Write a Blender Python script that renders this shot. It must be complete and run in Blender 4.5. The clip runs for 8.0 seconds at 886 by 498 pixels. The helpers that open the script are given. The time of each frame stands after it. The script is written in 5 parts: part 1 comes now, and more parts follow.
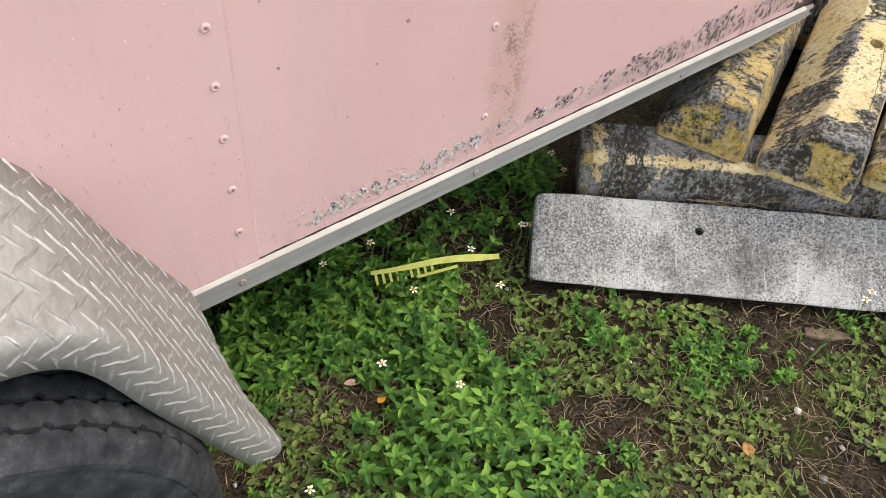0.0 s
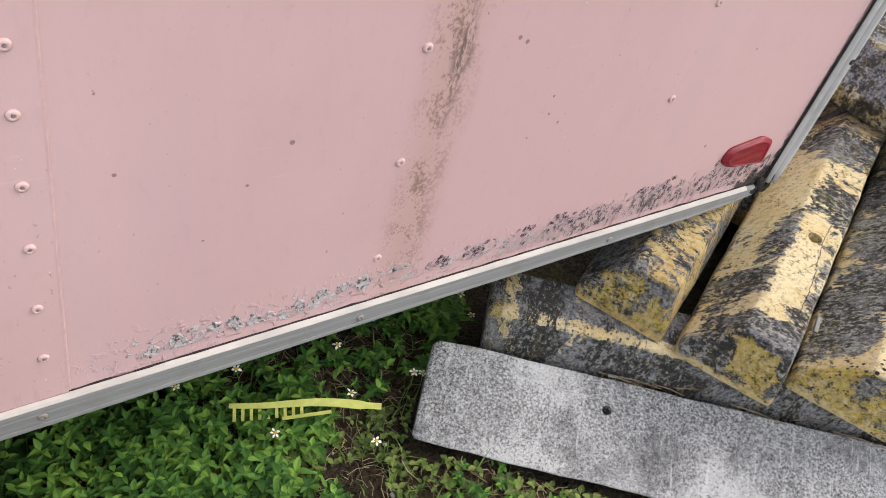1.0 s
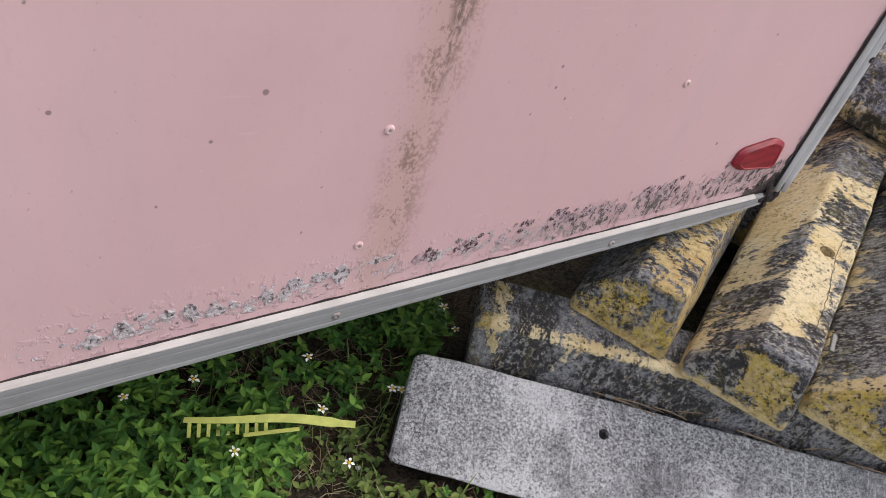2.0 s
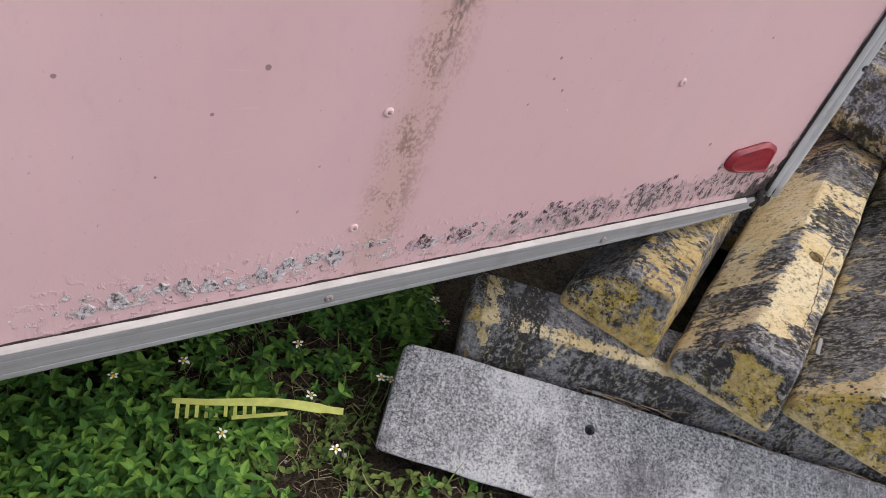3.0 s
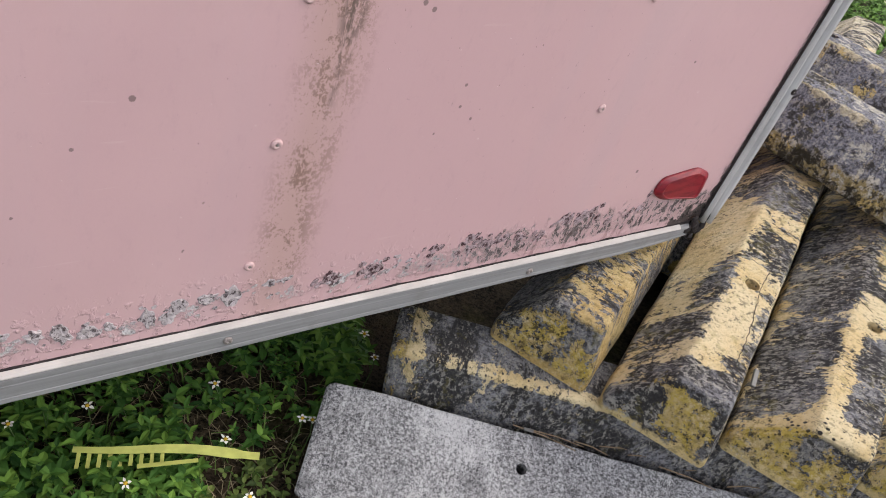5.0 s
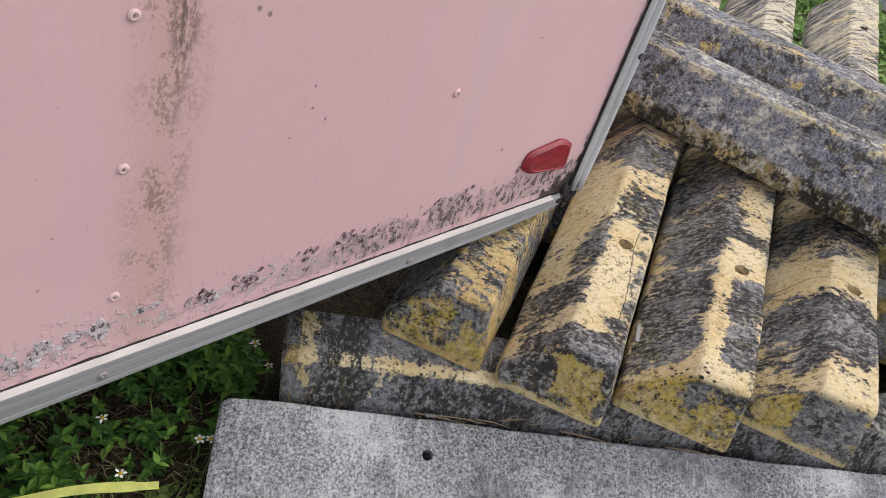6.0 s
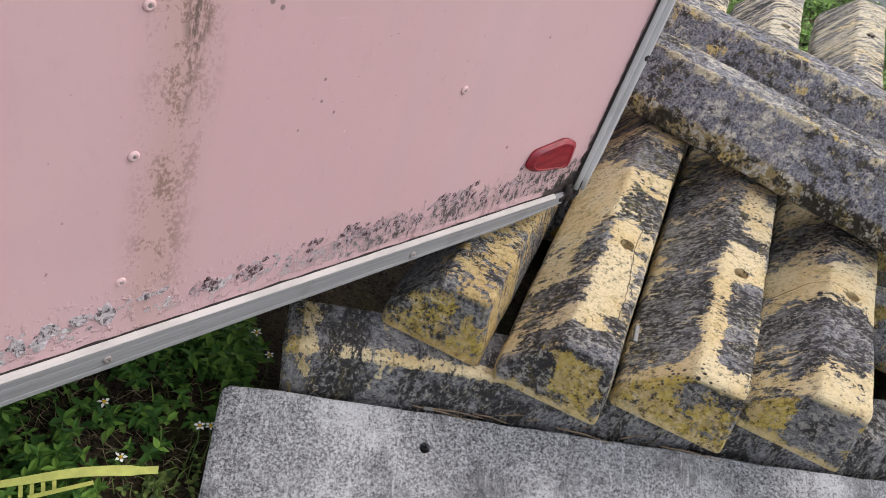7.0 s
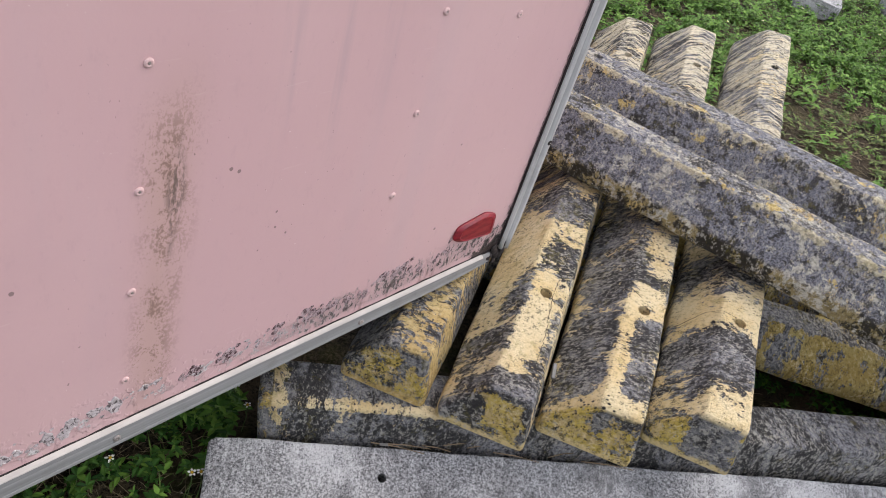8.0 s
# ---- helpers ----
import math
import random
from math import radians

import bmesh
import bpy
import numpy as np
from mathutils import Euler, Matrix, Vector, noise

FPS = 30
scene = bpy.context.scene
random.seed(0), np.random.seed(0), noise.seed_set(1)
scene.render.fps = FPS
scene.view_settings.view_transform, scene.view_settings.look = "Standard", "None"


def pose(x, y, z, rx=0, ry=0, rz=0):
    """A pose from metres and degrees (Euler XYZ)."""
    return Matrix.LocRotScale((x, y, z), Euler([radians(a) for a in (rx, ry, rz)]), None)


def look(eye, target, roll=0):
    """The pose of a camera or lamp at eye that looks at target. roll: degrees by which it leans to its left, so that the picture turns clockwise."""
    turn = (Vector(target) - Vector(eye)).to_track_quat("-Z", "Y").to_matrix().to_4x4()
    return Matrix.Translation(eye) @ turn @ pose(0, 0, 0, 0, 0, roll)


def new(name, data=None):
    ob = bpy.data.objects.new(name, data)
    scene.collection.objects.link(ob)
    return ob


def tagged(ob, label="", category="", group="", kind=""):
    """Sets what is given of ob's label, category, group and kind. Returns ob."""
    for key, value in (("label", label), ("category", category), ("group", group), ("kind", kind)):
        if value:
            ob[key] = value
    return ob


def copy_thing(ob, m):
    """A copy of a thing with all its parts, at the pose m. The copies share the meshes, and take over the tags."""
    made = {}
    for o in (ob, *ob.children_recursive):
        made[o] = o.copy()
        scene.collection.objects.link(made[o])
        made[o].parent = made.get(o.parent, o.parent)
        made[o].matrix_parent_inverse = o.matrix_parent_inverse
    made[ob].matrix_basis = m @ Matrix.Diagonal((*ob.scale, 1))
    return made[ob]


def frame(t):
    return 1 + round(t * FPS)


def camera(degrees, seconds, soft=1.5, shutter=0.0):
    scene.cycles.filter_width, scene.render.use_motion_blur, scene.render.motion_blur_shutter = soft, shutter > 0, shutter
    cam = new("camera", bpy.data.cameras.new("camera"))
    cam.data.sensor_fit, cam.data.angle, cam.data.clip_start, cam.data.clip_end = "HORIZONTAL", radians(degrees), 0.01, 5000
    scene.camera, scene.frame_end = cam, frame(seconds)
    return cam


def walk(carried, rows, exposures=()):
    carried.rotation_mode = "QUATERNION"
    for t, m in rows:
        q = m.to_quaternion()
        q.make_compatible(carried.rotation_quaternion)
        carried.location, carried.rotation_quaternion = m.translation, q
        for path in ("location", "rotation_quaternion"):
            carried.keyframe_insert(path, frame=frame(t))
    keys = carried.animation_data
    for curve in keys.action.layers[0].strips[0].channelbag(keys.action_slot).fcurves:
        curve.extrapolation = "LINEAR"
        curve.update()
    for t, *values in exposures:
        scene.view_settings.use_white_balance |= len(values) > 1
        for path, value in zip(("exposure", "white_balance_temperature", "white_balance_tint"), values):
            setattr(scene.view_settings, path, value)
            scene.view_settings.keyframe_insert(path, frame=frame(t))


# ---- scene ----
cam = camera(56.9, 8.0, 0.6)
PATH = [
    (0, (-1.353, -0.75, 1.358), (-0.647, 0.302, -0.19), 1.1),
    (0.4, (-1.286, -0.689, 1.288), (-0.435, 0.282, -0.24), 7.4),
    (0.5, (-1.244, -0.657, 1.288), (-0.397, 0.291, -0.255), 8.9),
    (0.7, (-1.208, -0.638, 1.294), (-0.334, 0.35, -0.208), 12.9),
    (0.9, (-1.199, -0.622, 1.286), (-0.28, 0.438, -0.14), 14.1),
    (1, (-1.197, -0.628, 1.284), (-0.27, 0.486, -0.094), 14.3),
    (1.5, (-1.179, -0.611, 1.217), (-0.223, 0.543, -0.108), 15.4),
    (2, (-1.171, -0.59, 1.148), (-0.162, 0.56, -0.14), 16.7),
    (2.2, (-1.166, -0.602, 1.142), (-0.157, 0.543, -0.15), 16.8),
    (3.5, (-1.2, -0.612, 1.133), (-0.167, 0.561, -0.115), 20.1),
    (4, (-1.21, -0.606, 1.13), (-0.193, 0.591, -0.107), 19.8),
    (4.5, (-1.19, -0.596, 1.12), (-0.176, 0.606, -0.116), 20.1),
    (5, (-1.088, -0.606, 1.134), (0.005, 0.547, -0.08), 19.3),
    (5.2, (-1.054, -0.616, 1.142), (0.114, 0.485, -0.051), 19.2),
    (6.3, (-1.074, -0.615, 1.153), (0.207, 0.357, -0.036), 17.4),
    (6.5, (-1.094, -0.611, 1.151), (0.182, 0.364, -0.042), 18.1),
    (7, (-1.071, -0.618, 1.158), (0.2, 0.361, -0.035), 19.0),
    (7.5, (-1.06, -0.634, 1.218), (0.231, 0.321, 0.025), 20.5),
    (8, (-1.144, -0.699, 1.429), (0.157, 0.225, 0.222), 17.2),
]
EXPOSURES = [(0.0, 0.98, 7500, 6), (0.5, 0.91, 7350, 7), (1.0, 0.84, 7150, 9), (1.5, 0.64, 7000, 11), (3.5, 0.58, 6880, 13), (5.0, 0.60, 7000, 12), (8.0, 0.63, 6900, 12)]
walk(cam, [(t, look(eye, target, roll)) for t, eye, target, roll in PATH], EXPOSURES)

# ---- world and sun ----
SUN_DIR = Vector((0.62, -0.20, 0.76)).normalized()
world = bpy.data.worlds.new("sky")
scene.world = world
world.use_nodes = True
wn = world.node_tree.nodes
wl = world.node_tree.links
sky = wn.new("ShaderNodeTexSky")
sky.sky_type = 'NISHITA'
sky.sun_disc = False
sky.sun_elevation = math.asin(SUN_DIR.z)
sky.sun_rotation = math.atan2(SUN_DIR.x, SUN_DIR.y)
sky.air_density, sky.dust_density, sky.ozone_density = 1.0, 4.0, 1.0
haze = wn.new("ShaderNodeMixRGB")
haze.inputs[0].default_value = 0.72
haze.inputs[2].default_value = (6.1, 6.5, 7.3, 1)
wl.new(sky.outputs[0], haze.inputs[1])
wl.new(haze.outputs[0], wn["Background"].inputs[0])
wn["Background"].inputs[1].default_value = 0.19
sun = new("sun", bpy.data.lights.new("sun", 'SUN'))
sun.data.energy, sun.data.angle, sun.data.color = 0.9, radians(50), (1.0, 0.96, 0.90)
sun.matrix_world = look(SUN_DIR * 30, (0, 0, 0))


# ---- material helpers ----
class Mat:
    """A node material with short calls for the nodes."""

    def __init__(self, name, rough=0.7, metal=0.0):
        self.m = bpy.data.materials.new(name)
        self.m.use_nodes = True
        self.t = self.m.node_tree
        self.b = self.t.nodes["Principled BSDF"]
        self.b.inputs["Roughness"].default_value = rough
        self.b.inputs["Metallic"].default_value = metal
        if rough > 0.6 and metal == 0:
            self.b.inputs["Specular IOR Level"].default_value = 0.15
        self.co = self.t.nodes.new("ShaderNodeTexCoord").outputs["Object"]

    def put(self, sock, v):
        if hasattr(v, "links"):
            self.t.links.new(v, sock)
        elif isinstance(v, (tuple, list)) and len(v) == 3 and sock.type == 'RGBA':
            sock.default_value = (*v, 1)
        else:
            sock.default_value = v

    def math(self, op, a, b=0.0, clamp=False):
        n = self.t.nodes.new("ShaderNodeMath")
        n.operation, n.use_clamp = op, clamp
        self.put(n.inputs[0], a), self.put(n.inputs[1], b)
        return n.outputs[0]

    def map(self, co=None, scale=(1, 1, 1), rot=(0, 0, 0), loc=(0, 0, 0)):
        n = self.t.nodes.new("ShaderNodeMapping")
        self.put(n.inputs[0], co or self.co)
        self.put(n.inputs["Location"], loc)
        n.inputs["Rotation"].default_value = [radians(a) for a in rot]
        n.inputs["Scale"].default_value = scale
        return n.outputs[0]

    def noise(self, scale, co=None, detail=6, rough=0.6, distort=0.0):
        n = self.t.nodes.new("ShaderNodeTexNoise")
        self.put(n.inputs["Vector"], co or self.co)
        n.inputs["Scale"].default_value, n.inputs["Detail"].default_value = scale, detail
        n.inputs["Roughness"].default_value, n.inputs["Distortion"].default_value = rough, distort
        return n.outputs[0]

    def voro(self, scale, co=None, feature='F1'):
        n = self.t.nodes.new("ShaderNodeTexVoronoi")
        n.feature = feature
        self.put(n.inputs["Vector"], co or self.co)
        n.inputs["Scale"].default_value = scale
        return n.outputs["Distance"]

    def step(self, v, lo, hi, a=0.0, b=1.0):
        n = self.t.nodes.new("ShaderNodeMapRange")
        n.clamp = True
        n.interpolation_type = 'SMOOTHSTEP'
        for i, x in enumerate((v, lo, hi, a, b)):
            self.put(n.inputs[i], x)
        return n.outputs[0]

    def mix(self, f, a, b, mode='MIX'):
        n = self.t.nodes.new("ShaderNodeMixRGB")
        n.blend_type = mode
        self.put(n.inputs[0], f), self.put(n.inputs[1], a), self.put(n.inputs[2], b)
        return n.outputs[0]

    def xyz(self, co=None):
        n = self.t.nodes.new("ShaderNodeSeparateXYZ")
        self.put(n.inputs[0], co or self.co)
        return n.outputs

    def shift(self):
        """Object coordinates moved by the object's own random number."""
        r = self.t.nodes.new("ShaderNodeObjectInfo").outputs["Random"]
        n = self.t.nodes.new("ShaderNodeVectorMath")
        n.operation = 'ADD'
        c = self.t.nodes.new("ShaderNodeCombineXYZ")
        self.put(c.inputs[0], self.math('MULTIPLY', r, 37.0))
        self.put(c.inputs[1], self.math('MULTIPLY', r, 61.0))
        self.put(n.inputs[0], self.co), self.put(n.inputs[1], c.outputs[0])
        return n.outputs[0]

    def island(self):
        return self.t.nodes.new("ShaderNodeNewGeometry").outputs["Random Per Island"]

    def color(self, v):
        self.put(self.b.inputs["Base Color"], v)
        return self

    def rough(self, v):
        self.put(self.b.inputs["Roughness"], v)
        return self

    def bump(self, h, strength=0.5, dist=0.003):
        n = self.t.nodes.new("ShaderNodeBump")
        n.inputs["Strength"].default_value, n.inputs["Distance"].default_value = strength, dist
        self.put(n.inputs["Height"], h)
        self.t.links.new(n.outputs[0], self.b.inputs["Normal"])
        return self


def concrete_stop(name, paint, grime, cream=(0.71, 0.60, 0.385), gold=(0.53, 0.395, 0.10), light=1.0, foot=0.0, cross=0.0, band=None, blots=(), end_blots=(), bare=0.0):
    """Weathered cast concrete with flaking traffic paint. paint: how much is left; grime: how much black mould.
    blots: x, y, reach along, reach across, amount of paint added there; end_blots: the same by y, z on the end face."""
    k = Mat(name, 0.9)
    co = k.shift()
    x, y, z = k.xyz()
    streak = k.map(co, (1.0, 0.50, 0.50), (0, 0, 24))
    big = k.noise(5.0, co, 3, 0.55)
    worn = k.noise(13.0, streak, 11, 0.72, 0.5)
    fleck = k.noise(62.0, k.map(co, (1.0, 0.46, 0.46), (0, 0, 24), (3, 1, 7)), 8, 0.72, 0.3)
    fine = k.noise(140.0, co, 6, 0.75)
    grain = k.noise(420.0, co, 3, 0.7)

    def blot(u, v, places, base):
        for cu, cv, ru, rv, a in places:
            du = k.math('DIVIDE', k.math('SUBTRACT', u, cu), ru)
            dv = k.math('DIVIDE', k.math('SUBTRACT', v, cv), rv)
            r = k.math('ADD', k.math('MULTIPLY', du, du), k.math('MULTIPLY', dv, dv))
            base = k.math('ADD', base, k.math('MULTIPLY', k.step(r, 1.8, 0.1), a * 0.68))
        return base

    # bare concrete: blue-grey skin, black mould in streaks, pale specks
    body = k.mix(k.step(fine, 0.38, 0.60), (0.062 * light, 0.062 * light, 0.070 * light), (0.25 * light, 0.25 * light, 0.268 * light))
    body = k.mix(k.math('MULTIPLY', k.step(big, 0.46, 0.56), 0.4), body, (0.15 * light, 0.148 * light, 0.15 * light))
    mouldy = k.math('ADD', k.math('MULTIPLY', k.noise(11.0, k.map(streak, loc=(9, 2, 5)), 10, 0.72, 0.5), 0.75), k.math('MULTIPLY', fleck, 0.25))
    mould = k.step(k.math('ADD', mouldy, k.math('MULTIPLY', k.math('SUBTRACT', fine, 0.5), 0.3)), 0.555 - 0.15 * grime, 0.58 - 0.15 * grime)
    body = k.mix(k.math('MULTIPLY', mould, 0.88), body, (0.027, 0.025, 0.025))
    pale = k.step(k.math('ADD', k.noise(150.0, k.map(co, (1.0, 0.55, 0.55), (0, 0, 24), (9, 4, 7)), 5, 0.78), k.math('MULTIPLY', k.math('SUBTRACT', big, 0.5), 0.25)), 0.545, 0.565)
    body = k.mix(k.math('MULTIPLY', pale, 0.75), body, (0.40, 0.385, 0.35))
    # paint
    tone = k.mix(k.step(k.noise(9.0, co, 5, 0.6), 0.40, 0.62), cream, (cream[0] * 0.92, cream[1] * 0.84, cream[2] * 0.70))
    tone = k.mix(k.math('MULTIPLY', k.step(fine, 0.50, 0.66), 0.42), tone, (cream[0] * 0.42, cream[1] * 0.40, cream[2] * 0.38))
    amount = k.math('ADD', k.math('MULTIPLY', worn, 0.95), k.math('MULTIPLY', fleck, 0.75))
    amount = k.math('ADD', k.math('SUBTRACT', amount, 0.36), k.math('MULTIPLY', k.math('SUBTRACT', fine, 0.5), 0.42))
    amount = k.math('ADD', amount, k.math('MULTIPLY', k.math('SUBTRACT', big, 0.5), 0.40))
    amount = blot(x, y, blots, amount)
    if band:
        amount = k.math('ADD', amount, k.math('MULTIPLY', k.math('MULTIPLY', k.math('MULTIPLY', k.step(x, band[1], band[0]), k.step(y, band[2], band[3])), k.step(z, 0.212, 0.221)), 0.19))
        amount = k.math('ADD', amount, k.math('MULTIPLY', k.math('MULTIPLY', k.step(x, 0.05, 0.02), k.step(z, 0.15, 0.19)), 0.16))
        amount = k.math('SUBTRACT', amount, k.math('MULTIPLY', k.step(x, 0.55, 0.80), 0.14))
    if bare:
        amount = k.math('SUBTRACT', amount, k.math('MULTIPLY', k.step(x, 0.85, 1.15), bare))
    lim = 0.722 - 0.24 * paint
    keep = k.step(amount, lim, lim + 0.010)
    # small pits through the paint, longer across the stop
    pit = k.step(k.math('ADD', k.voro(135.0, k.map(co, (1.0, 0.62, 0.62), (0, 0, 24), (3, 3, 1))), k.math('MULTIPLY', k.noise(8.0, k.map(co, loc=(6, 6, 6)), 4), 0.9)), 0.60, 0.55)
    keep = k.math('MULTIPLY', keep, k.math('SUBTRACT', 1.0, pit))
    # the end faces keep an older golden coat
    end = k.math('MULTIPLY', k.step(x, 0.026, 0.020), k.step(z, 0.122, 0.112)) if not band else k.step(x, 0.008, 0.004)
    coat = k.math('ADD', k.math('MULTIPLY', k.noise(17.0, k.map(co, loc=(2, 5, 3)), 9, 0.72), 1.15), k.math('MULTIPLY', k.math('SUBTRACT', fine, 1.0), 0.3))
    coat = blot(y, z, end_blots, coat)
    coat = k.step(coat, 0.55 - 0.12 * paint, 0.565 - 0.12 * paint)
    coat = k.math('MULTIPLY', coat, k.math('SUBTRACT', 1.0, k.step(k.noise(130.0, co, 5, 0.75), 0.57, 0.60)))
    golden = k.mix(k.step(k.noise(40.0, co, 5, 0.65), 0.42, 0.60), gold, (gold[0] * 0.97, gold[1] * 0.98, gold[2] * 1.9))
    golden = k.mix(k.math('MULTIPLY', k.step(fine, 0.48, 0.62), 0.45), golden, (0.17, 0.125, 0.03))
    col = k.mix(keep, body, tone)
    col = k.mix(end, col, k.mix(coat, body, golden))
    keep = k.mix(end, keep, coat)
    edge = k.math('MULTIPLY', k.step(x, 0.040, 0.020), k.step(k.math('ADD', z, k.math('MULTIPLY', k.math('SUBTRACT', k.noise(35.0, co, 6, 0.7), 0.5), 0.05)), 0.024, 0.014))
    if cross == 0 and not band:
        col = k.mix(k.math('MULTIPLY', edge, 0.9), col, (cream[0] * 0.92, cream[1] * 0.85, cream[2] * 0.66))
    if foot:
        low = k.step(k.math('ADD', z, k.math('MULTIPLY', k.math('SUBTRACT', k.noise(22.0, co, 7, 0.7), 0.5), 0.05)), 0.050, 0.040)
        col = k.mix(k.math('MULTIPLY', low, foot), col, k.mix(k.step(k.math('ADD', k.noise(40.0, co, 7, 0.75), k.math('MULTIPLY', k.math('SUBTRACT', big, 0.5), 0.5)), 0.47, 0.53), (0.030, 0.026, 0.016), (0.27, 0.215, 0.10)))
    if bare:
        # chevron streaks of thin paint towards the far end
        cv = k.t.nodes.new("ShaderNodeCombineXYZ")
        k.put(cv.inputs[0], k.math('ADD', x, k.math('MULTIPLY', k.math('ABSOLUTE', y), 0.7)))
        k.put(cv.inputs[1], k.math('MULTIPLY', y, 0.16))
        k.put(cv.inputs[2], k.math('MULTIPLY', z, 0.16))
        chev = k.math('ADD', k.noise(58.0, cv.outputs[0], 7, 0.74, 0.6), k.math('MULTIPLY', k.math('SUBTRACT', k.noise(7.0, co, 4), 0.5), 0.5))
        col = k.mix(k.math('MULTIPLY', k.step(chev, 0.505, 0.515), k.step(x, 0.95, 1.15, 0.0, 0.92)), col, k.mix(k.step(fine, 0.46, 0.60), (0.68, 0.61, 0.45), (0.40, 0.36, 0.28)))
    if cross:
        # blue-grey scaled skin, pale and ochre lichen, worn cream arrises
        patch = k.step(k.math('ADD', k.noise(8.0, k.map(co, (0.6, 1, 1), loc=(2, 3, 4)), 9, 0.68), k.math('MULTIPLY', k.math('SUBTRACT', grain, 0.5), 0.2)), 0.450, 0.470)
        col = k.mix(k.math('MULTIPLY', k.math('MULTIPLY', patch, k.step(z, 0.035, 0.05)), 0.85), col, k.mix(k.step(k.noise(240.0, co, 4, 0.8), 0.40, 0.60), (0.080, 0.084, 0.108), (0.29, 0.297, 0.34)))
        soot = k.step(k.math('ADD', k.noise(38.0, k.map(co, loc=(1, 7, 3)), 9, 0.74), k.math('MULTIPLY', k.math('SUBTRACT', big, 0.5), -0.3)), 0.555, 0.575)
        col = k.mix(k.math('MULTIPLY', soot, 0.8), col, (0.034, 0.031, 0.026))
        scale = k.step(k.math('ADD', k.noise(40.0, k.map(co, loc=(7, 1, 4)), 8, 0.74), k.math('MULTIPLY', k.math('SUBTRACT', big, 0.5), 0.4)), 0.560, 0.570)
        col = k.mix(k.math('MULTIPLY', scale, 0.9), col, k.mix(k.step(fine, 0.42, 0.58), (0.58, 0.55, 0.46), (0.33, 0.32, 0.29)))
        for c in (0.042, -0.042):
            crest = k.step(k.math('ADD', k.math('ABSOLUTE', k.math('SUBTRACT', y, c)), k.math('MULTIPLY', k.math('SUBTRACT', k.noise(22.0, k.map(co, loc=(c * 90, 0, 0)), 8, 0.74), 0.5), 0.09)), 0.006, 0.002)
            col = k.mix(k.math('MULTIPLY', k.math('MULTIPLY', crest, k.step(z, 0.10, 0.12)), 0.85), col, k.mix(k.step(fine, 0.42, 0.6), (0.62, 0.55, 0.38), (0.30, 0.27, 0.19)))
        ochre = k.step(k.math('ADD', k.noise(20.0, k.map(co, loc=(5, 5, 1)), 9, 0.72), k.math('MULTIPLY', k.math('SUBTRACT', k.noise(3.5, k.map(co, loc=(5, 5, 1)), 2), 0.5), 0.6)), 0.635, 0.647)
        col = k.mix(k.math('MULTIPLY', ochre, 0.9), col, k.mix(k.step(fine, 0.45, 0.6), (0.62, 0.47, 0.19), (0.34, 0.25, 0.09)))
    moss = k.step(k.math('ADD', k.noise(45.0, co, 6, 0.7), k.math('MULTIPLY', k.noise(4.0, co, 2), 0.4)), 0.77, 0.84)
    col = k.mix(k.math('MULTIPLY', moss, 0.3), col, (0.20, 0.17, 0.03))
    col = k.mix(k.math('MULTIPLY', pit, 0.8), col, (0.030, 0.027, 0.023))
    grit = k.noise(112.0, k.map(co, (1.0, 0.75, 0.75), (0, 0, 24), (4, 2, 8)), 4, 0.80)
    where = k.step(k.noise(10.0, k.map(co, loc=(8, 8, 2)), 5, 0.65), 0.40, 0.60, 0.35, 1.0)
    col = k.mix(k.math('MULTIPLY', k.step(grit, 0.560, 0.575), k.math('MULTIPLY', where, 0.72)), col, (0.026, 0.024, 0.022))
    col = k.mix(k.math('MULTIPLY', k.step(grit, 0.445, 0.425), k.math('MULTIPLY', where, 0.62)), col, k.mix(keep, (0.42, 0.40, 0.36), (0.74, 0.62, 0.40)))
    k.color(col)
    h = k.math('ADD', k.math('MULTIPLY', grain, 0.35), k.math('SUBTRACT', k.math('MULTIPLY', fine, 0.9), k.math('MULTIPLY', grit, 0.6)))
    h = k.math('ADD', h, k.math('SUBTRACT', k.math('MULTIPLY', keep, 0.5), k.math('MULTIPLY', pit, 0.9)))
    return k.bump(h, 1.0, 0.006).m


def plain(name, col, rough=0.6, metal=0.0, var=0.25, scale=30.0, bump=0.2):
    k = Mat(name, rough, metal)
    n = k.noise(scale, k.co, 6, 0.65)
    dark = tuple(c * (1 - var) for c in col)
    light = tuple(min(1, c * (1 + var)) for c in col)
    k.color(k.mix(k.step(n, 0.3, 0.7), dark, light))
    return k.bump(k.noise(scale * 4, k.co, 4), bump, 0.002).m


CHIPS = ((-0.909, 0.745, 0.0036), (-1.088, 0.746, 0.0026), (-0.957, 0.698, 0.0024), (-1.006, 0.632, 0.0018), (-0.561, 0.740, 0.0024), (-0.560, 0.713, 0.0022), (-0.197, 0.756, 0.0022),
         (-0.641, 0.834, 0.0034), (-0.629, 0.827, 0.0032), (-0.540, 0.696, 0.0020), (-0.585, 0.680, 0.0020), (-0.203, 0.580, 0.0032))


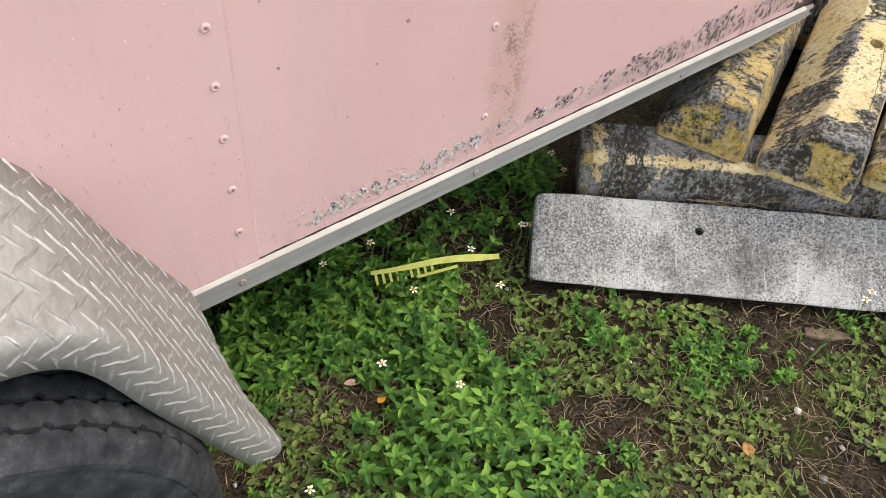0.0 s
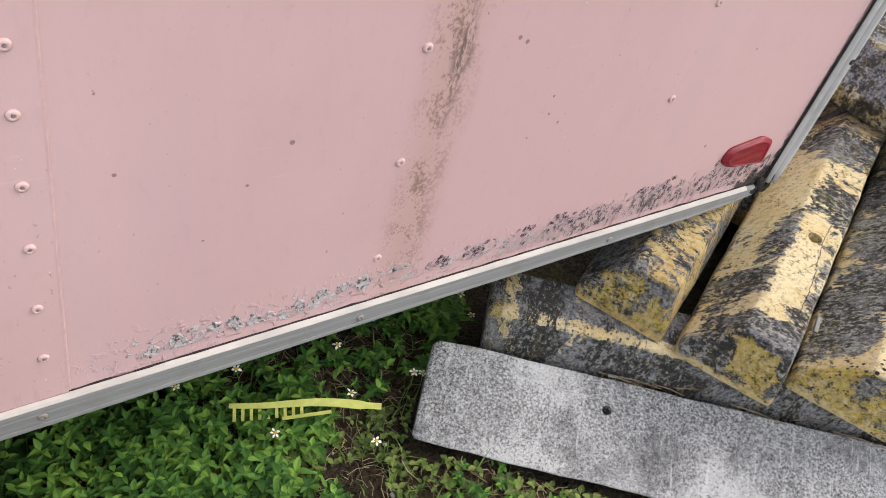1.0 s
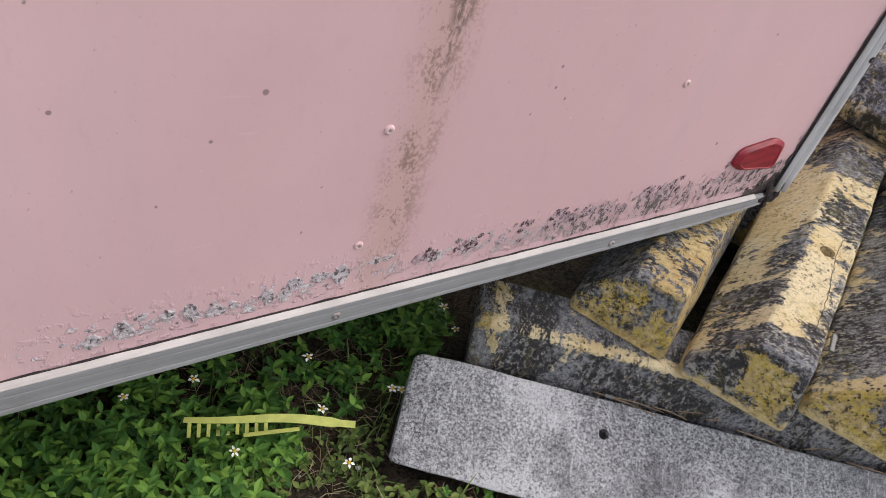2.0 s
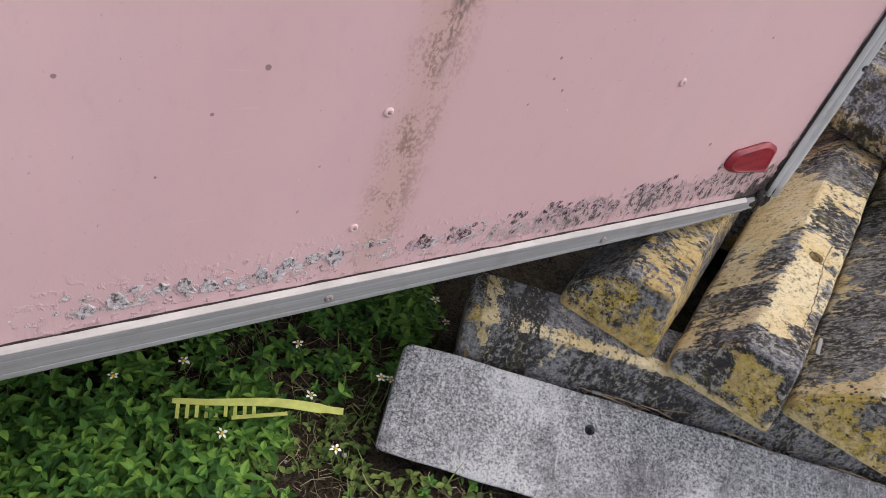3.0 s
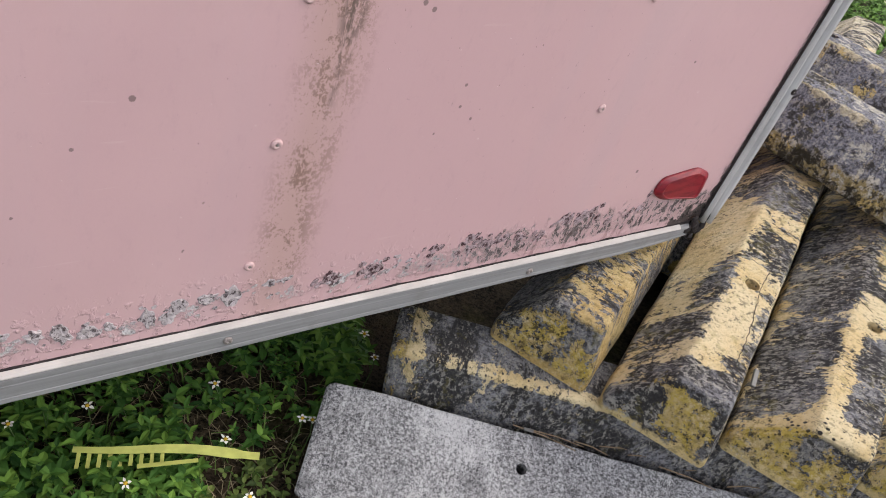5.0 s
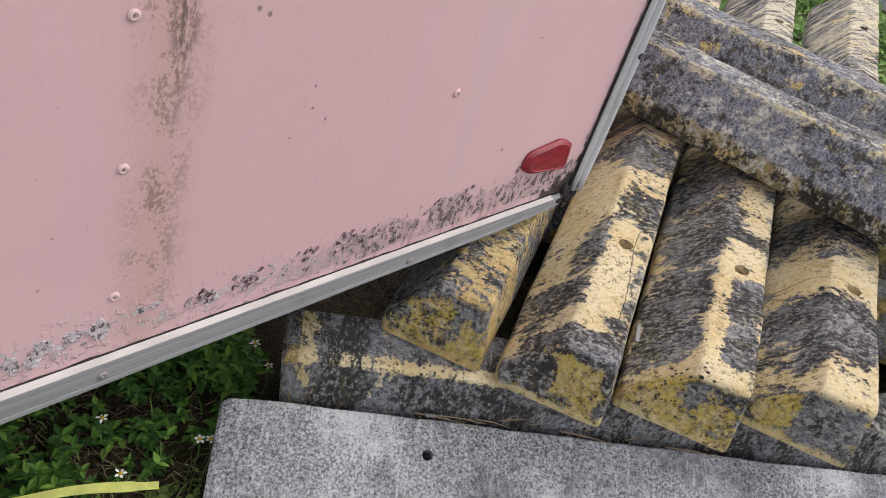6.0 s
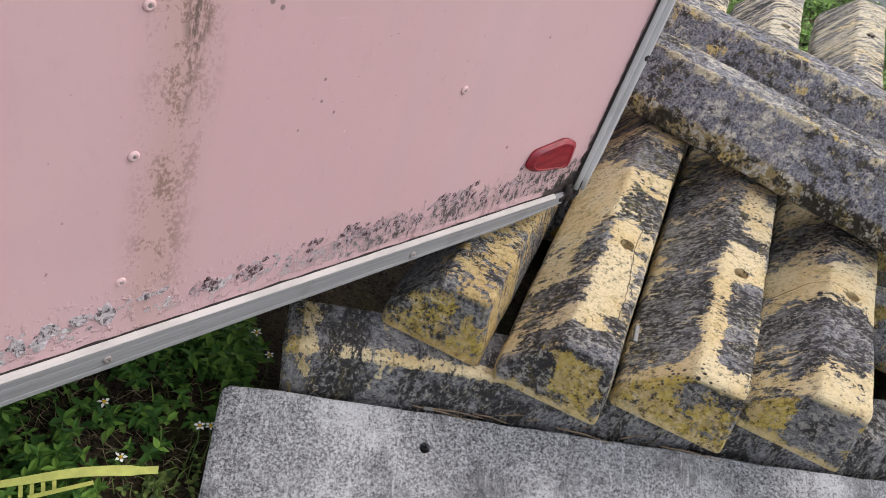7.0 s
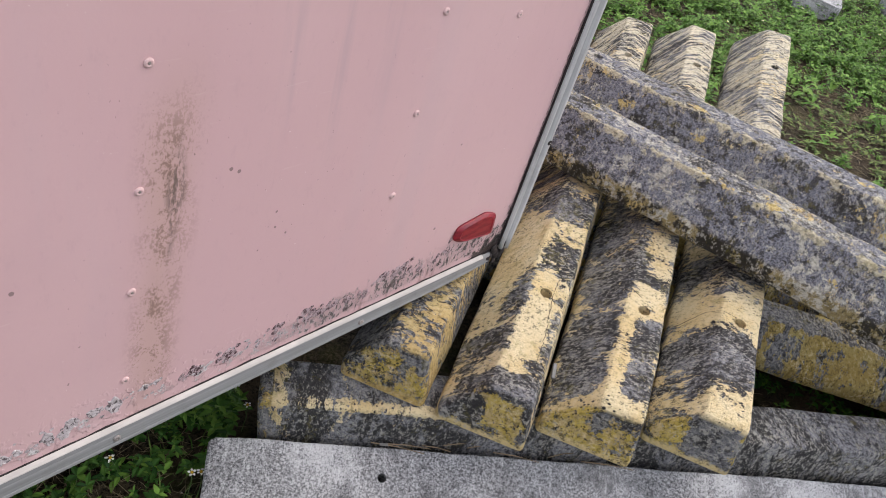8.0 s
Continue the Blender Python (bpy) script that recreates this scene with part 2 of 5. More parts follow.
def pink_skin():
    k = Mat("pink_painted_aluminium", 0.42)
    x, y, z = k.xyz()
    cloud = k.noise(1.6, k.map(None, (1, 1, 0.5)), 4, 0.5)
    streak = k.noise(9.0, k.map(None, (1, 1, 0.09)), 5, 0.6)
    col = k.mix(k.step(cloud, 0.35, 0.68), (0.540, 0.348, 0.360), (0.590, 0.398, 0.407))
    col = k.mix(k.math('MULTIPLY', k.step(streak, 0.50, 0.72), 0.32), col, (0.50, 0.36, 0.38))
    col = k.mix(k.math('MULTIPLY', k.step(k.noise(4.0, k.co, 5, 0.6), 0.5, 0.68), 0.16), col, (0.47, 0.31, 0.33))
    # dirt run beside the middle rivet column
    lean = k.math('ADD', x, k.math('MULTIPLY', z, -0.06))
    off = k.math('ABSOLUTE', k.math('ADD', lean, 0.778))
    wob = k.math('MULTIPLY', k.math('SUBTRACT', k.noise(7.0, k.map(None, (1, 1, 0.5)), 3), 0.5), 0.07)
    band = k.step(k.math('ADD', off, wob), 0.056, 0.0)
    high = k.math('MULTIPLY', k.step(z, 0.47, 0.52), k.step(z, 1.02, 0.88))
    band = k.math('MULTIPLY', band, k.step(z, 1.06, 0.86))
    spot = k.step(k.math('ADD', k.noise(230.0, k.map(None, (1, 1, 0.75)), 6, 0.78), k.math('MULTIPLY', k.math('SUBTRACT', k.noise(30.0, k.map(None, (1, 1, 0.6)), 5, 0.65), 0.5), 0.75)), 0.515, 0.565)
    col = k.mix(k.math('MULTIPLY', band, 0.45), col, (0.42, 0.275, 0.225))
    col = k.mix(k.math('MULTIPLY', k.math('MULTIPLY', band, high), k.math('MULTIPLY', spot, 0.76)), col, (0.185, 0.110, 0.080))
    core = k.step(k.math('ADD', k.math('ABSOLUTE', k.math('ADD', lean, 0.765)), wob), 0.016, 0.0)
    top = k.math('MULTIPLY', k.math('MULTIPLY', k.step(z, 0.68, 0.74), k.step(z, 0.92, 0.84)), k.step(k.noise(130.0, k.map(None, (1, 1, 0.3)), 5, 0.72), 0.45, 0.55))
    col = k.mix(k.math('MULTIPLY', k.math('MULTIPLY', core, top), 0.85), col, (0.10, 0.072, 0.060))
    runs = k.math('MULTIPLY', k.step(k.noise(26.0, k.map(None, (1, 1, 0.05), (0, 4, 0)), 4, 0.6), 0.50, 0.66), k.math('MULTIPLY', k.step(k.math('ABSOLUTE', k.math('ADD', x, 0.50)), 0.16, 0.04), k.step(z, 0.74, 1.0)))
    col = k.mix(k.math('MULTIPLY', runs, 0.5), col, (0.40, 0.30, 0.315))
    scratch = k.math('MULTIPLY', k.step(k.noise(70.0, k.map(None, (0.12, 1, 1.6), (0, 12, 0)), 4, 0.6), 0.64, 0.68), k.step(k.noise(6.0, k.map(None, loc=(2, 0, 9)), 3), 0.48, 0.62))
    col = k.mix(k.math('MULTIPLY', scratch, 0.12), col, (0.70, 0.56, 0.56))
    grime = k.step(k.noise(60.0, k.map(None, (1, 1, 0.45)), 7, 0.78), 0.52, 0.70)
    col = k.mix(k.math('MULTIPLY', grime, 0.22), col, (0.42, 0.28, 0.29))
    # tiny chips
    ragged = k.math('MULTIPLY', k.math('SUBTRACT', k.noise(190.0, k.co, 4, 0.7), 0.5), 0.30)
    chip = k.step(k.math('ADD', k.math('ADD', k.voro(34.0, k.map(None, (1, 1, 0.7))), k.math('MULTIPLY', k.noise(5.0), 0.28)), ragged), 0.165, 0.135)
    for px, pz, r in CHIPS:
        ex, ez = k.math('SUBTRACT', x, px), k.math('SUBTRACT', z, pz)
        rr = k.math('ADD', k.math('SQRT', k.math('ADD', k.math('MULTIPLY', ex, ex), k.math('MULTIPLY', ez, ez))), k.math('MULTIPLY', ragged, 0.012))
        chip = k.math('MAXIMUM', chip, k.step(rr, r, r * 0.7))
    col = k.mix(k.math('MULTIPLY', chip, 0.75), col, (0.13, 0.09, 0.085))
    fleck = k.math('MULTIPLY', k.step(k.noise(150.0, k.map(None, (1, 1, 0.6)), 3, 0.7), 0.665, 0.70), k.step(k.noise(5.0, k.map(None, loc=(4, 0, 2)), 3), 0.42, 0.60))
    col = k.mix(k.math('MULTIPLY', fleck, 0.65), col, (0.20, 0.12, 0.12))
    pale = k.step(k.noise(130.0, k.map(None, (1, 1, 0.8), loc=(8, 0, 5)), 3, 0.7), 0.70, 0.73)
    col = k.mix(k.math('MULTIPLY', pale, 0.7), col, (0.72, 0.60, 0.60))
    # corrosion along the lower edge
    rise = k.math('ADD', k.math('SUBTRACT', z, k.math('ADD', 0.447, k.math('MULTIPLY', x, 0.010))), k.math('MULTIPLY', k.math('SUBTRACT', k.noise(6.0, k.map(None, (1, 1, 0.2)), 3), 0.5), 0.022))
    right = k.step(x, -0.58, -0.40)
    near = k.math('MULTIPLY', k.step(rise, 0.008, 0.020), k.step(rise, k.math('ADD', 0.066, k.math('MULTIPLY', right, 0.044)), k.math('ADD', 0.036, k.math('MULTIPLY', right, 0.018))))
    along = k.step(x, -1.20, -1.05)
    blob = k.math('ADD', k.noise(40.0, k.map(None, (0.85, 1, 0.95)), 3, 0.5), k.math('MULTIPLY', k.math('SUBTRACT', k.noise(130.0, None, 5, 0.7), 0.5), 0.34))
    blob = k.math('ADD', blob, k.math('MULTIPLY', k.math('SUBTRACT', k.noise(8.0, k.map(None, (1, 1, 0.2), loc=(1.7, 0, 0)), 2), 0.5), 0.26))
    stroke = k.math('ADD', k.noise(105.0, k.map(None, (1, 1, 0.62), (0, 14, 0)), 7, 0.74), k.math('MULTIPLY', k.math('SUBTRACT', k.noise(13.0, k.map(None, (1, 1, 0.5)), 3), 0.5), 0.36))
    turn = k.step(x, -0.66, -0.46)
    eat = k.math('ADD', k.math('MULTIPLY', blob, k.math('SUBTRACT', 1.0, turn)), k.math('MULTIPLY', stroke, turn))
    lim = k.math('SUBTRACT', 0.86, k.math('MULTIPLY', k.math('MULTIPLY', near, along), k.math('SUBTRACT', k.math('ADD', 0.28, k.math('MULTIPLY', turn, 0.085)), k.math('MULTIPLY', right, 0.020))))
    rot = k.step(eat, lim, k.math('ADD', lim, 0.025))
    rim = k.step(eat, k.math('SUBTRACT', lim, 0.045), lim)
    bare = k.mix(k.step(k.noise(120.0, k.co, 5, 0.7), 0.42, 0.58), (0.085, 0.074, 0.076), (0.50, 0.475, 0.48))
    bare = k.mix(k.math('MULTIPLY', right, 0.82), bare, (0.062, 0.032, 0.032))
    col = k.mix(k.math('MULTIPLY', rim, 0.6), col, (0.64, 0.50, 0.51))
    ring = k.math('MULTIPLY', rot, k.step(eat, k.math('ADD', lim, 0.075), k.math('ADD', lim, 0.035)))
    bare = k.mix(k.math('MULTIPLY', ring, k.step(right, 0.0, 1.0, 0.75, 0.12)), bare, (0.60, 0.56, 0.57))
    drip = k.math('MULTIPLY', k.step(k.noise(60.0, k.map(None, (1, 1, 0.12)), 5, 0.7), 0.54, 0.62), k.math('MULTIPLY', k.step(rise, 0.045, 0.02), k.step(right, 0.0, 1.0, 0.25, 1.0)))
    col = k.mix(k.math('MULTIPLY', drip, 0.55), col, (0.26, 0.14, 0.14))
    line = k.step(k.math('ADD', k.math('SUBTRACT', z, k.math('ADD', 0.4515, k.math('MULTIPLY', x, 0.010))), k.math('MULTIPLY', k.math('SUBTRACT', k.noise(70.0), 0.5), 0.006)), 0.0035, 0.0005)
    col = k.mix(k.math('MULTIPLY', line, 0.75), col, (0.16, 0.085, 0.085))
    col = k.mix(rot, col, bare)
    # black rust at the rear lower corner
    cx, cz = k.math('SUBTRACT', x, 0.004), k.math('SUBTRACT', z, 0.452)
    dist = k.math('SQRT', k.math('ADD', k.math('MULTIPLY', cx, cx), k.math('MULTIPLY', k.math('MULTIPLY', cz, cz), 1.2)))
    black = k.step(k.math('ADD', dist, k.math('MULTIPLY', k.math('SUBTRACT', k.noise(48.0, k.co, 7, 0.7), 0.5), 0.14)), 0.048, 0.036)
    edge = k.step(k.math('ADD', k.math('ABSOLUTE', k.math('SUBTRACT', x, k.math('ADD', 0.004, k.math('MULTIPLY', z, 0.028)))), k.math('MULTIPLY', k.math('SUBTRACT', k.noise(60.0, k.co, 5, 0.7), 0.5), 0.012)), 0.002, 0.0003)
    black = k.math('MAXIMUM', black, k.math('MULTIPLY', edge, 0.7))
    ragged = k.math('MULTIPLY', k.math('SUBTRACT', k.noise(55.0, k.map(None, loc=(3, 0, 6)), 7, 0.72), 0.5), 0.07)
    low = k.math('MULTIPLY', k.step(k.math('ADD', k.math('SUBTRACT', z, 0.452), ragged), 0.015, 0.011), k.step(k.math('ADD', x, ragged), -0.070, -0.062))
    tall = k.math('MULTIPLY', k.step(k.math('ADD', k.math('SUBTRACT', k.math('ADD', 0.002, k.math('MULTIPLY', z, 0.036)), x), ragged), 0.010, 0.007), k.step(k.math('ADD', z, ragged), 0.58, 0.53))
    black = k.math('MAXIMUM', black, k.math('MAXIMUM', low, tall))
    col = k.mix(k.math('MULTIPLY', black, 0.94), col, (0.018, 0.015, 0.013))
    k.color(col)
    k.rough(k.math('ADD', 0.38, k.math('ADD', k.math('MULTIPLY', rot, 0.3), k.math('MULTIPLY', cloud, 0.12))))
    h = k.math('ADD', k.math('MULTIPLY', k.math('SUBTRACT', rim, k.math('MULTIPLY', rot, 1.2)), 0.7), k.math('MULTIPLY', k.noise(150.0), 0.04))
    h = k.math('ADD', h, k.math('MULTIPLY', k.noise(3.0, k.co, 2), 1.0))
    for dx, dz, r, a in ((-0.432, 0.682, 0.024, -0.45), (-0.312, 0.615, 0.020, -0.35), (-1.10, 0.692, 0.05, -0.3), (-0.94, 0.585, 0.06, 0.3), (-0.20, 0.80, 0.03, 0.3)):
        ex, ez = k.math('SUBTRACT', x, dx), k.math('SUBTRACT', z, dz)
        rr = k.math('SQRT', k.math('ADD', k.math('MULTIPLY', ex, ex), k.math('MULTIPLY', ez, ez)))
        h = k.math('ADD', h, k.math('MULTIPLY', k.step(rr, r * 1.6, 0.0), a * 0.9))
    blister = k.math('MULTIPLY', k.step(k.noise(75.0, k.map(None, loc=(4, 4, 4)), 4, 0.6), 0.52, 0.66), k.math('MULTIPLY', k.step(rise, 0.095, 0.03), along))
    h = k.math('ADD', h, k.math('MULTIPLY', blister, 0.8))
    return k.bump(h, 0.7, 0.004).m


def soil():
    k = Mat("damp_soil", 0.95)
    a = k.noise(3.5, k.co, 5, 0.6)
    b = k.math('ADD', k.math('MULTIPLY', k.noise(150.0, k.co, 5, 0.8), 0.7), k.math('MULTIPLY', k.noise(30.0, k.co, 4, 0.6), 0.3))
    col = k.mix(k.step(b, 0.40, 0.60), (0.010, 0.009, 0.007), (0.080, 0.062, 0.043))
    col = k.mix(k.math('MULTIPLY', k.step(a, 0.48, 0.62), k.step(b, 0.38, 0.6)), col, (0.075, 0.052, 0.032))
    col = k.mix(k.math('MULTIPLY', k.step(k.noise(5.0, k.map(None, loc=(7, 3, 0)), 6, 0.65), 0.50, 0.64), 0.65), col, (0.050, 0.054, 0.014))
    dry = k.math('MULTIPLY', k.step(k.noise(4.0, k.map(None, loc=(1, 8, 0)), 7, 0.7), 0.50, 0.60), k.step(k.noise(110.0, k.co, 5, 0.8), 0.44, 0.56))
    col = k.mix(k.math('MULTIPLY', dry, 0.6), col, (0.17, 0.130, 0.085))
    k.color(col)
    return k.bump(k.math('ADD', b, k.noise(200.0, k.co, 3)), 1.0, 0.012).m


def leaf_mat(name, dark, mid, light):
    k = Mat(name, 0.62)
    r = k.island()
    col = k.mix(k.step(r, 0.0, 0.55), dark, mid)
    col = k.mix(k.step(r, 0.6, 1.0), col, light)
    col = k.mix(k.math('MULTIPLY', k.noise(90.0, k.co, 3), 0.35), col, dark)
    col = k.mix(k.step(k.noise(9.0, k.co, 4, 0.6), 0.44, 0.60, 0.0, 0.55), col, k.mix(k.step(r, 0.2, 0.9), mid, light))
    k.color(col)
    k.b.inputs["Subsurface Weight"].default_value = 0.0
    k.b.inputs["Transmission Weight"].default_value = 0.0
    return k.bump(k.noise(260.0), 0.2, 0.001).m


def straw_mat(name, a, b):
    k = Mat(name, 0.85)
    return k.color(k.mix(k.island(), a, b)).m


def brushed(name, col, rough, streak_axis, dirt=0.3, metal=0.85):
    k = Mat(name, rough, metal)
    sc = [60, 60, 60]
    sc[streak_axis] = 1.2
    n = k.noise(3.0, k.map(None, sc), 5, 0.6)
    col2 = k.mix(k.step(n, 0.3, 0.7), tuple(c * 0.78 for c in col), col)
    g = k.step(k.noise(14.0, k.co, 6, 0.7), 0.50, 0.68)
    col2 = k.mix(k.math('MULTIPLY', g, dirt), col2, (0.16, 0.15, 0.14))
    k.color(col2)
    k.rough(k.math('ADD', rough, k.math('MULTIPLY', g, 0.25)))
    return k.bump(n, 0.15, 0.001).m


M_PINK = pink_skin()
M_GOLD = concrete_stop("golden_yellow_concrete", 0.88, 0.36, (0.60, 0.46, 0.23), bare=0.10,
                       blots=((0.22, 0.09, 0.16, 0.04, -0.16), (0.10, 0.0, 0.10, 0.06, 0.09)), end_blots=((0.0, 0.02, 0.09, 0.03, 0.12), (-0.04, 0.09, 0.03, 0.03, -0.05)))
M_CREAM = concrete_stop("worn_cream_concrete", 1.0, 0.52, bare=0.10,
                        blots=((0.035, 0.045, 0.03, 0.07, -0.22), (0.06, -0.02, 0.05, 0.03, -0.14), (0.13, 0.085, 0.06, 0.04, -0.18), (0.26, 0.052, 0.10, 0.022, -0.17), (0.22, 0.008, 0.16, 0.03, 0.16),
                               (0.22, 0.095, 0.07, 0.03, 0.05), (0.46, 0.08, 0.15, 0.05, 0.22), (0.20, -0.035, 0.07, 0.014, -0.16), (0.44, 0.02, 0.06, 0.02, -0.14), (0.62, 0.05, 0.08, 0.08, -0.16)),
                        end_blots=((0.075, 0.05, 0.045, 0.05, -0.18), (0.0, 0.07, 0.045, 0.05, 0.20), (-0.045, 0.09, 0.02, 0.03, -0.12)))
M_YELLOW = concrete_stop("worn_yellow_concrete", 0.88, 0.50, bare=0.10, light=1.05,
                         blots=((0.03, 0.03, 0.025, 0.09, 0.14), (0.20, 0.085, 0.16, 0.035, -0.24), (0.50, 0.08, 0.16, 0.06, -0.20), (0.16, 0.030, 0.16, 0.018, 0.20), (0.14, -0.012, 0.09, 0.020, -0.16),
                                (0.33, 0.0, 0.05, 0.05, 0.22), (0.48, -0.02, 0.10, 0.03, 0.12), (0.24, -0.025, 0.04, 0.02, -0.15)),
                         end_blots=((0.03, 0.06, 0.12, 0.08, 0.16), (0.03, 0.08, 0.03, 0.03, -0.10)))
M_DEEP = concrete_stop("worn_pale_yellow_concrete", 0.92, 0.48, bare=0.10, light=1.05,
                       blots=((0.05, 0.0, 0.06, 0.06, 0.22), (0.05, 0.10, 0.04, 0.05, 0.05), (0.19, 0.03, 0.06, 0.12, -0.24), (0.335, 0.03, 0.045, 0.12, 0.26), (0.47, 0.05, 0.06, 0.10, -0.14), (0.20, -0.04, 0.2, 0.012, 0.22)),
                       end_blots=((0.0, 0.07, 0.05, 0.07, -0.20), (0.09, 0.05, 0.04, 0.05, 0.16), (-0.05, 0.08, 0.02, 0.04, 0.12)))
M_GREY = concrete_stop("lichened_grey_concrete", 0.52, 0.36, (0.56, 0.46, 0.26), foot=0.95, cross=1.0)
M_LOW = concrete_stop("half_painted_grey_concrete", 0.34, 0.42, light=1.2, band=(0.50, 0.75, -0.024, -0.040))
# yellow paint darkened for shade under the crossed stops; greyer top, yellower near edge
M_SHADE = concrete_stop("shade_darkened_yellow_concrete", 0.92, 0.30, (0.40, 0.315, 0.125), (0.44, 0.33, 0.12), blots=((0.85, 0.0, 0.9, 0.04, -0.18), (0.85, -0.048, 0.9, 0.008, 0.15), (0.85, -0.08, 0.9, 0.03, 0.07)))


def slab_mat():
    k = Mat("pale_bare_concrete", 0.9)
    co = k.shift()
    a = k.noise(6.0, co, 6, 0.62)
    f = k.noise(200.0, co, 6, 0.80)
    g = k.noise(380.0, co, 3, 0.7)
    col = k.mix(k.step(k.math('ADD', f, k.math('MULTIPLY', k.math('SUBTRACT', g, 0.5), 0.4)), 0.38, 0.60), (0.115, 0.115, 0.122), (0.43, 0.43, 0.44))
    col = k.mix(k.math('MULTIPLY', k.step(k.math('ADD', a, k.math('MULTIPLY', k.math('SUBTRACT', f, 0.5), 0.8)), 0.49, 0.60), 0.62), col, (0.50, 0.50, 0.51))
    dk = k.step(k.math('ADD', k.noise(7.0, k.map(co, loc=(3, 9, 1)), 8, 0.72), k.math('MULTIPLY', k.math('SUBTRACT', f, 0.5), 0.9)), 0.55, 0.64)
    col = k.mix(k.math('MULTIPLY', dk, 0.62), col, (0.055, 0.054, 0.058))
    pits = k.step(k.math('ADD', k.voro(85.0, co), k.math('MULTIPLY', k.noise(9.0, co), 0.45)), 0.37, 0.28)
    col = k.mix(k.math('MULTIPLY', pits, 0.8), col, (0.03, 0.03, 0.03))
    scr = k.step(k.noise(90.0, k.map(co, (1, 0.10, 1), (0, 0, 35)), 4, 0.6), 0.60, 0.65)
    scr2 = k.step(k.noise(80.0, k.map(co, (1, 0.10, 1), (0, 0, -40)), 4, 0.6), 0.61, 0.66)
    col = k.mix(k.math('MULTIPLY', k.math('MAXIMUM', scr, scr2), 0.42), col, (0.56, 0.56, 0.57))
    speck = k.step(k.noise(240.0, k.map(co, loc=(2, 8, 0)), 4, 0.8), 0.55, 0.61)
    col = k.mix(k.math('MULTIPLY', speck, k.step(a, 0.62, 0.42, 0.25, 0.85)), col, (0.03, 0.03, 0.032))
    grit = k.noise(170.0, k.map(co, loc=(4, 2, 8)), 4, 0.85)
    col = k.mix(k.math('MULTIPLY', k.step(grit, 0.525, 0.55), k.step(a, 0.58, 0.42, 0.05, 0.6)), col, (0.028, 0.028, 0.031))
    col = k.mix(k.math('MULTIPLY', k.step(grit, 0.43, 0.40), k.step(a, 0.40, 0.60, 0.10, 0.45)), col, (0.60, 0.60, 0.61))
    k.color(col)
    return k.bump(k.math('SUBTRACT', f, k.math('MULTIPLY', pits, 0.8)), 0.7, 0.003).m


def crust(name, dark, pale, share):
    """Oxidised metal: pale powder, dark pits."""
    k = Mat(name, 0.8)
    n = k.noise(150.0, k.co, 7, 0.72)
    col = k.mix(k.step(n, share - 0.05, share + 0.05), dark, pale)
    col = k.mix(k.math('MULTIPLY', k.step(k.noise(60.0, k.map(None, loc=(5, 0, 2)), 4, 0.6), 0.50, 0.62), 0.6), col, tuple(min(1, c * 1.35) for c in pale))
    return k.color(col).bump(n, 1.0, 0.003).m


M_CRUST = crust("grey_oxide_crust", (0.085, 0.066, 0.070), (0.44, 0.395, 0.405), 0.45)
M_CRUST_DARK = crust("dark_oxide_crust", (0.070, 0.036, 0.040), (0.40, 0.31, 0.325), 0.49)
M_SLAB = slab_mat()
M_SOIL = soil()
M_ALU = brushed("weathered_aluminium_trim", (0.24, 0.24, 0.245), 0.7, 0, 0.35, 0.05)
M_WHITE = plain("chalky_white_paint", (0.45, 0.42, 0.40), 0.65, 0, 0.14, 12)
M_POST = brushed("weathered_aluminium_post", (0.44, 0.44, 0.44), 0.65, 2, 0.22, 0.05)
M_PLATE = brushed("tread_plate_aluminium", (0.272, 0.266, 0.270), 0.55, 1, 0.30, 0.35)
# same metal as the plate, lightened to put the lozenges' highlights into the colour
M_LOZ = brushed("highlit_lozenge_aluminium", (0.332, 0.326, 0.328), 0.48, 1, 0.1, 0.45)
M_RIVET = plain("pink_painted_rivet", (0.56, 0.38, 0.38), 0.45, 0, 0.15, 200)
M_PIN = plain("dull_steel_pin", (0.32, 0.28, 0.27), 0.5, 0.6, 0.3, 300)
M_SEAL = plain("black_sealant", (0.03, 0.025, 0.025), 0.8, 0, 0.4, 60)
M_DARK = plain("dark_underfloor", (0.035, 0.033, 0.03), 0.9, 0, 0.3, 20)
M_ROOF = plain("white_roof_sheet", (0.6, 0.6, 0.58), 0.5, 0, 0.1, 4)
M_FRONT = plain("pink_sheet", (0.57, 0.365, 0.37), 0.45, 0, 0.08, 3)


def rubber():
    k = Mat("dusty_black_rubber", 0.75)
    n = k.noise(25.0, k.co, 6, 0.7)
    col = k.mix(k.step(n, 0.35, 0.7), (0.017, 0.018, 0.022), (0.052, 0.054, 0.062))
    dust = k.step(k.math('ADD', n, k.math('MULTIPLY', k.math('SUBTRACT', k.noise(160.0, k.co, 5, 0.75), 0.5), 0.7)), 0.60, 0.68)
    col = k.mix(k.math('MULTIPLY', dust, 0.5), col, (0.085, 0.086, 0.092))
    return k.color(col).bump(k.noise(60.0, k.co, 7, 0.7), 0.8, 0.006).m


def red_lens():
    k = Mat("red_plastic_lens", 0.22)
    n = k.noise(30.0, k.map(None, (1, 1, 4)), 5, 0.6)
    k.color(k.mix(k.step(n, 0.4, 0.7), (0.23, 0.005, 0.016), (0.13, 0.007, 0.018)))
    k.rough(k.step(n, 0.3, 0.7, 0.30, 0.55))
    return k.m


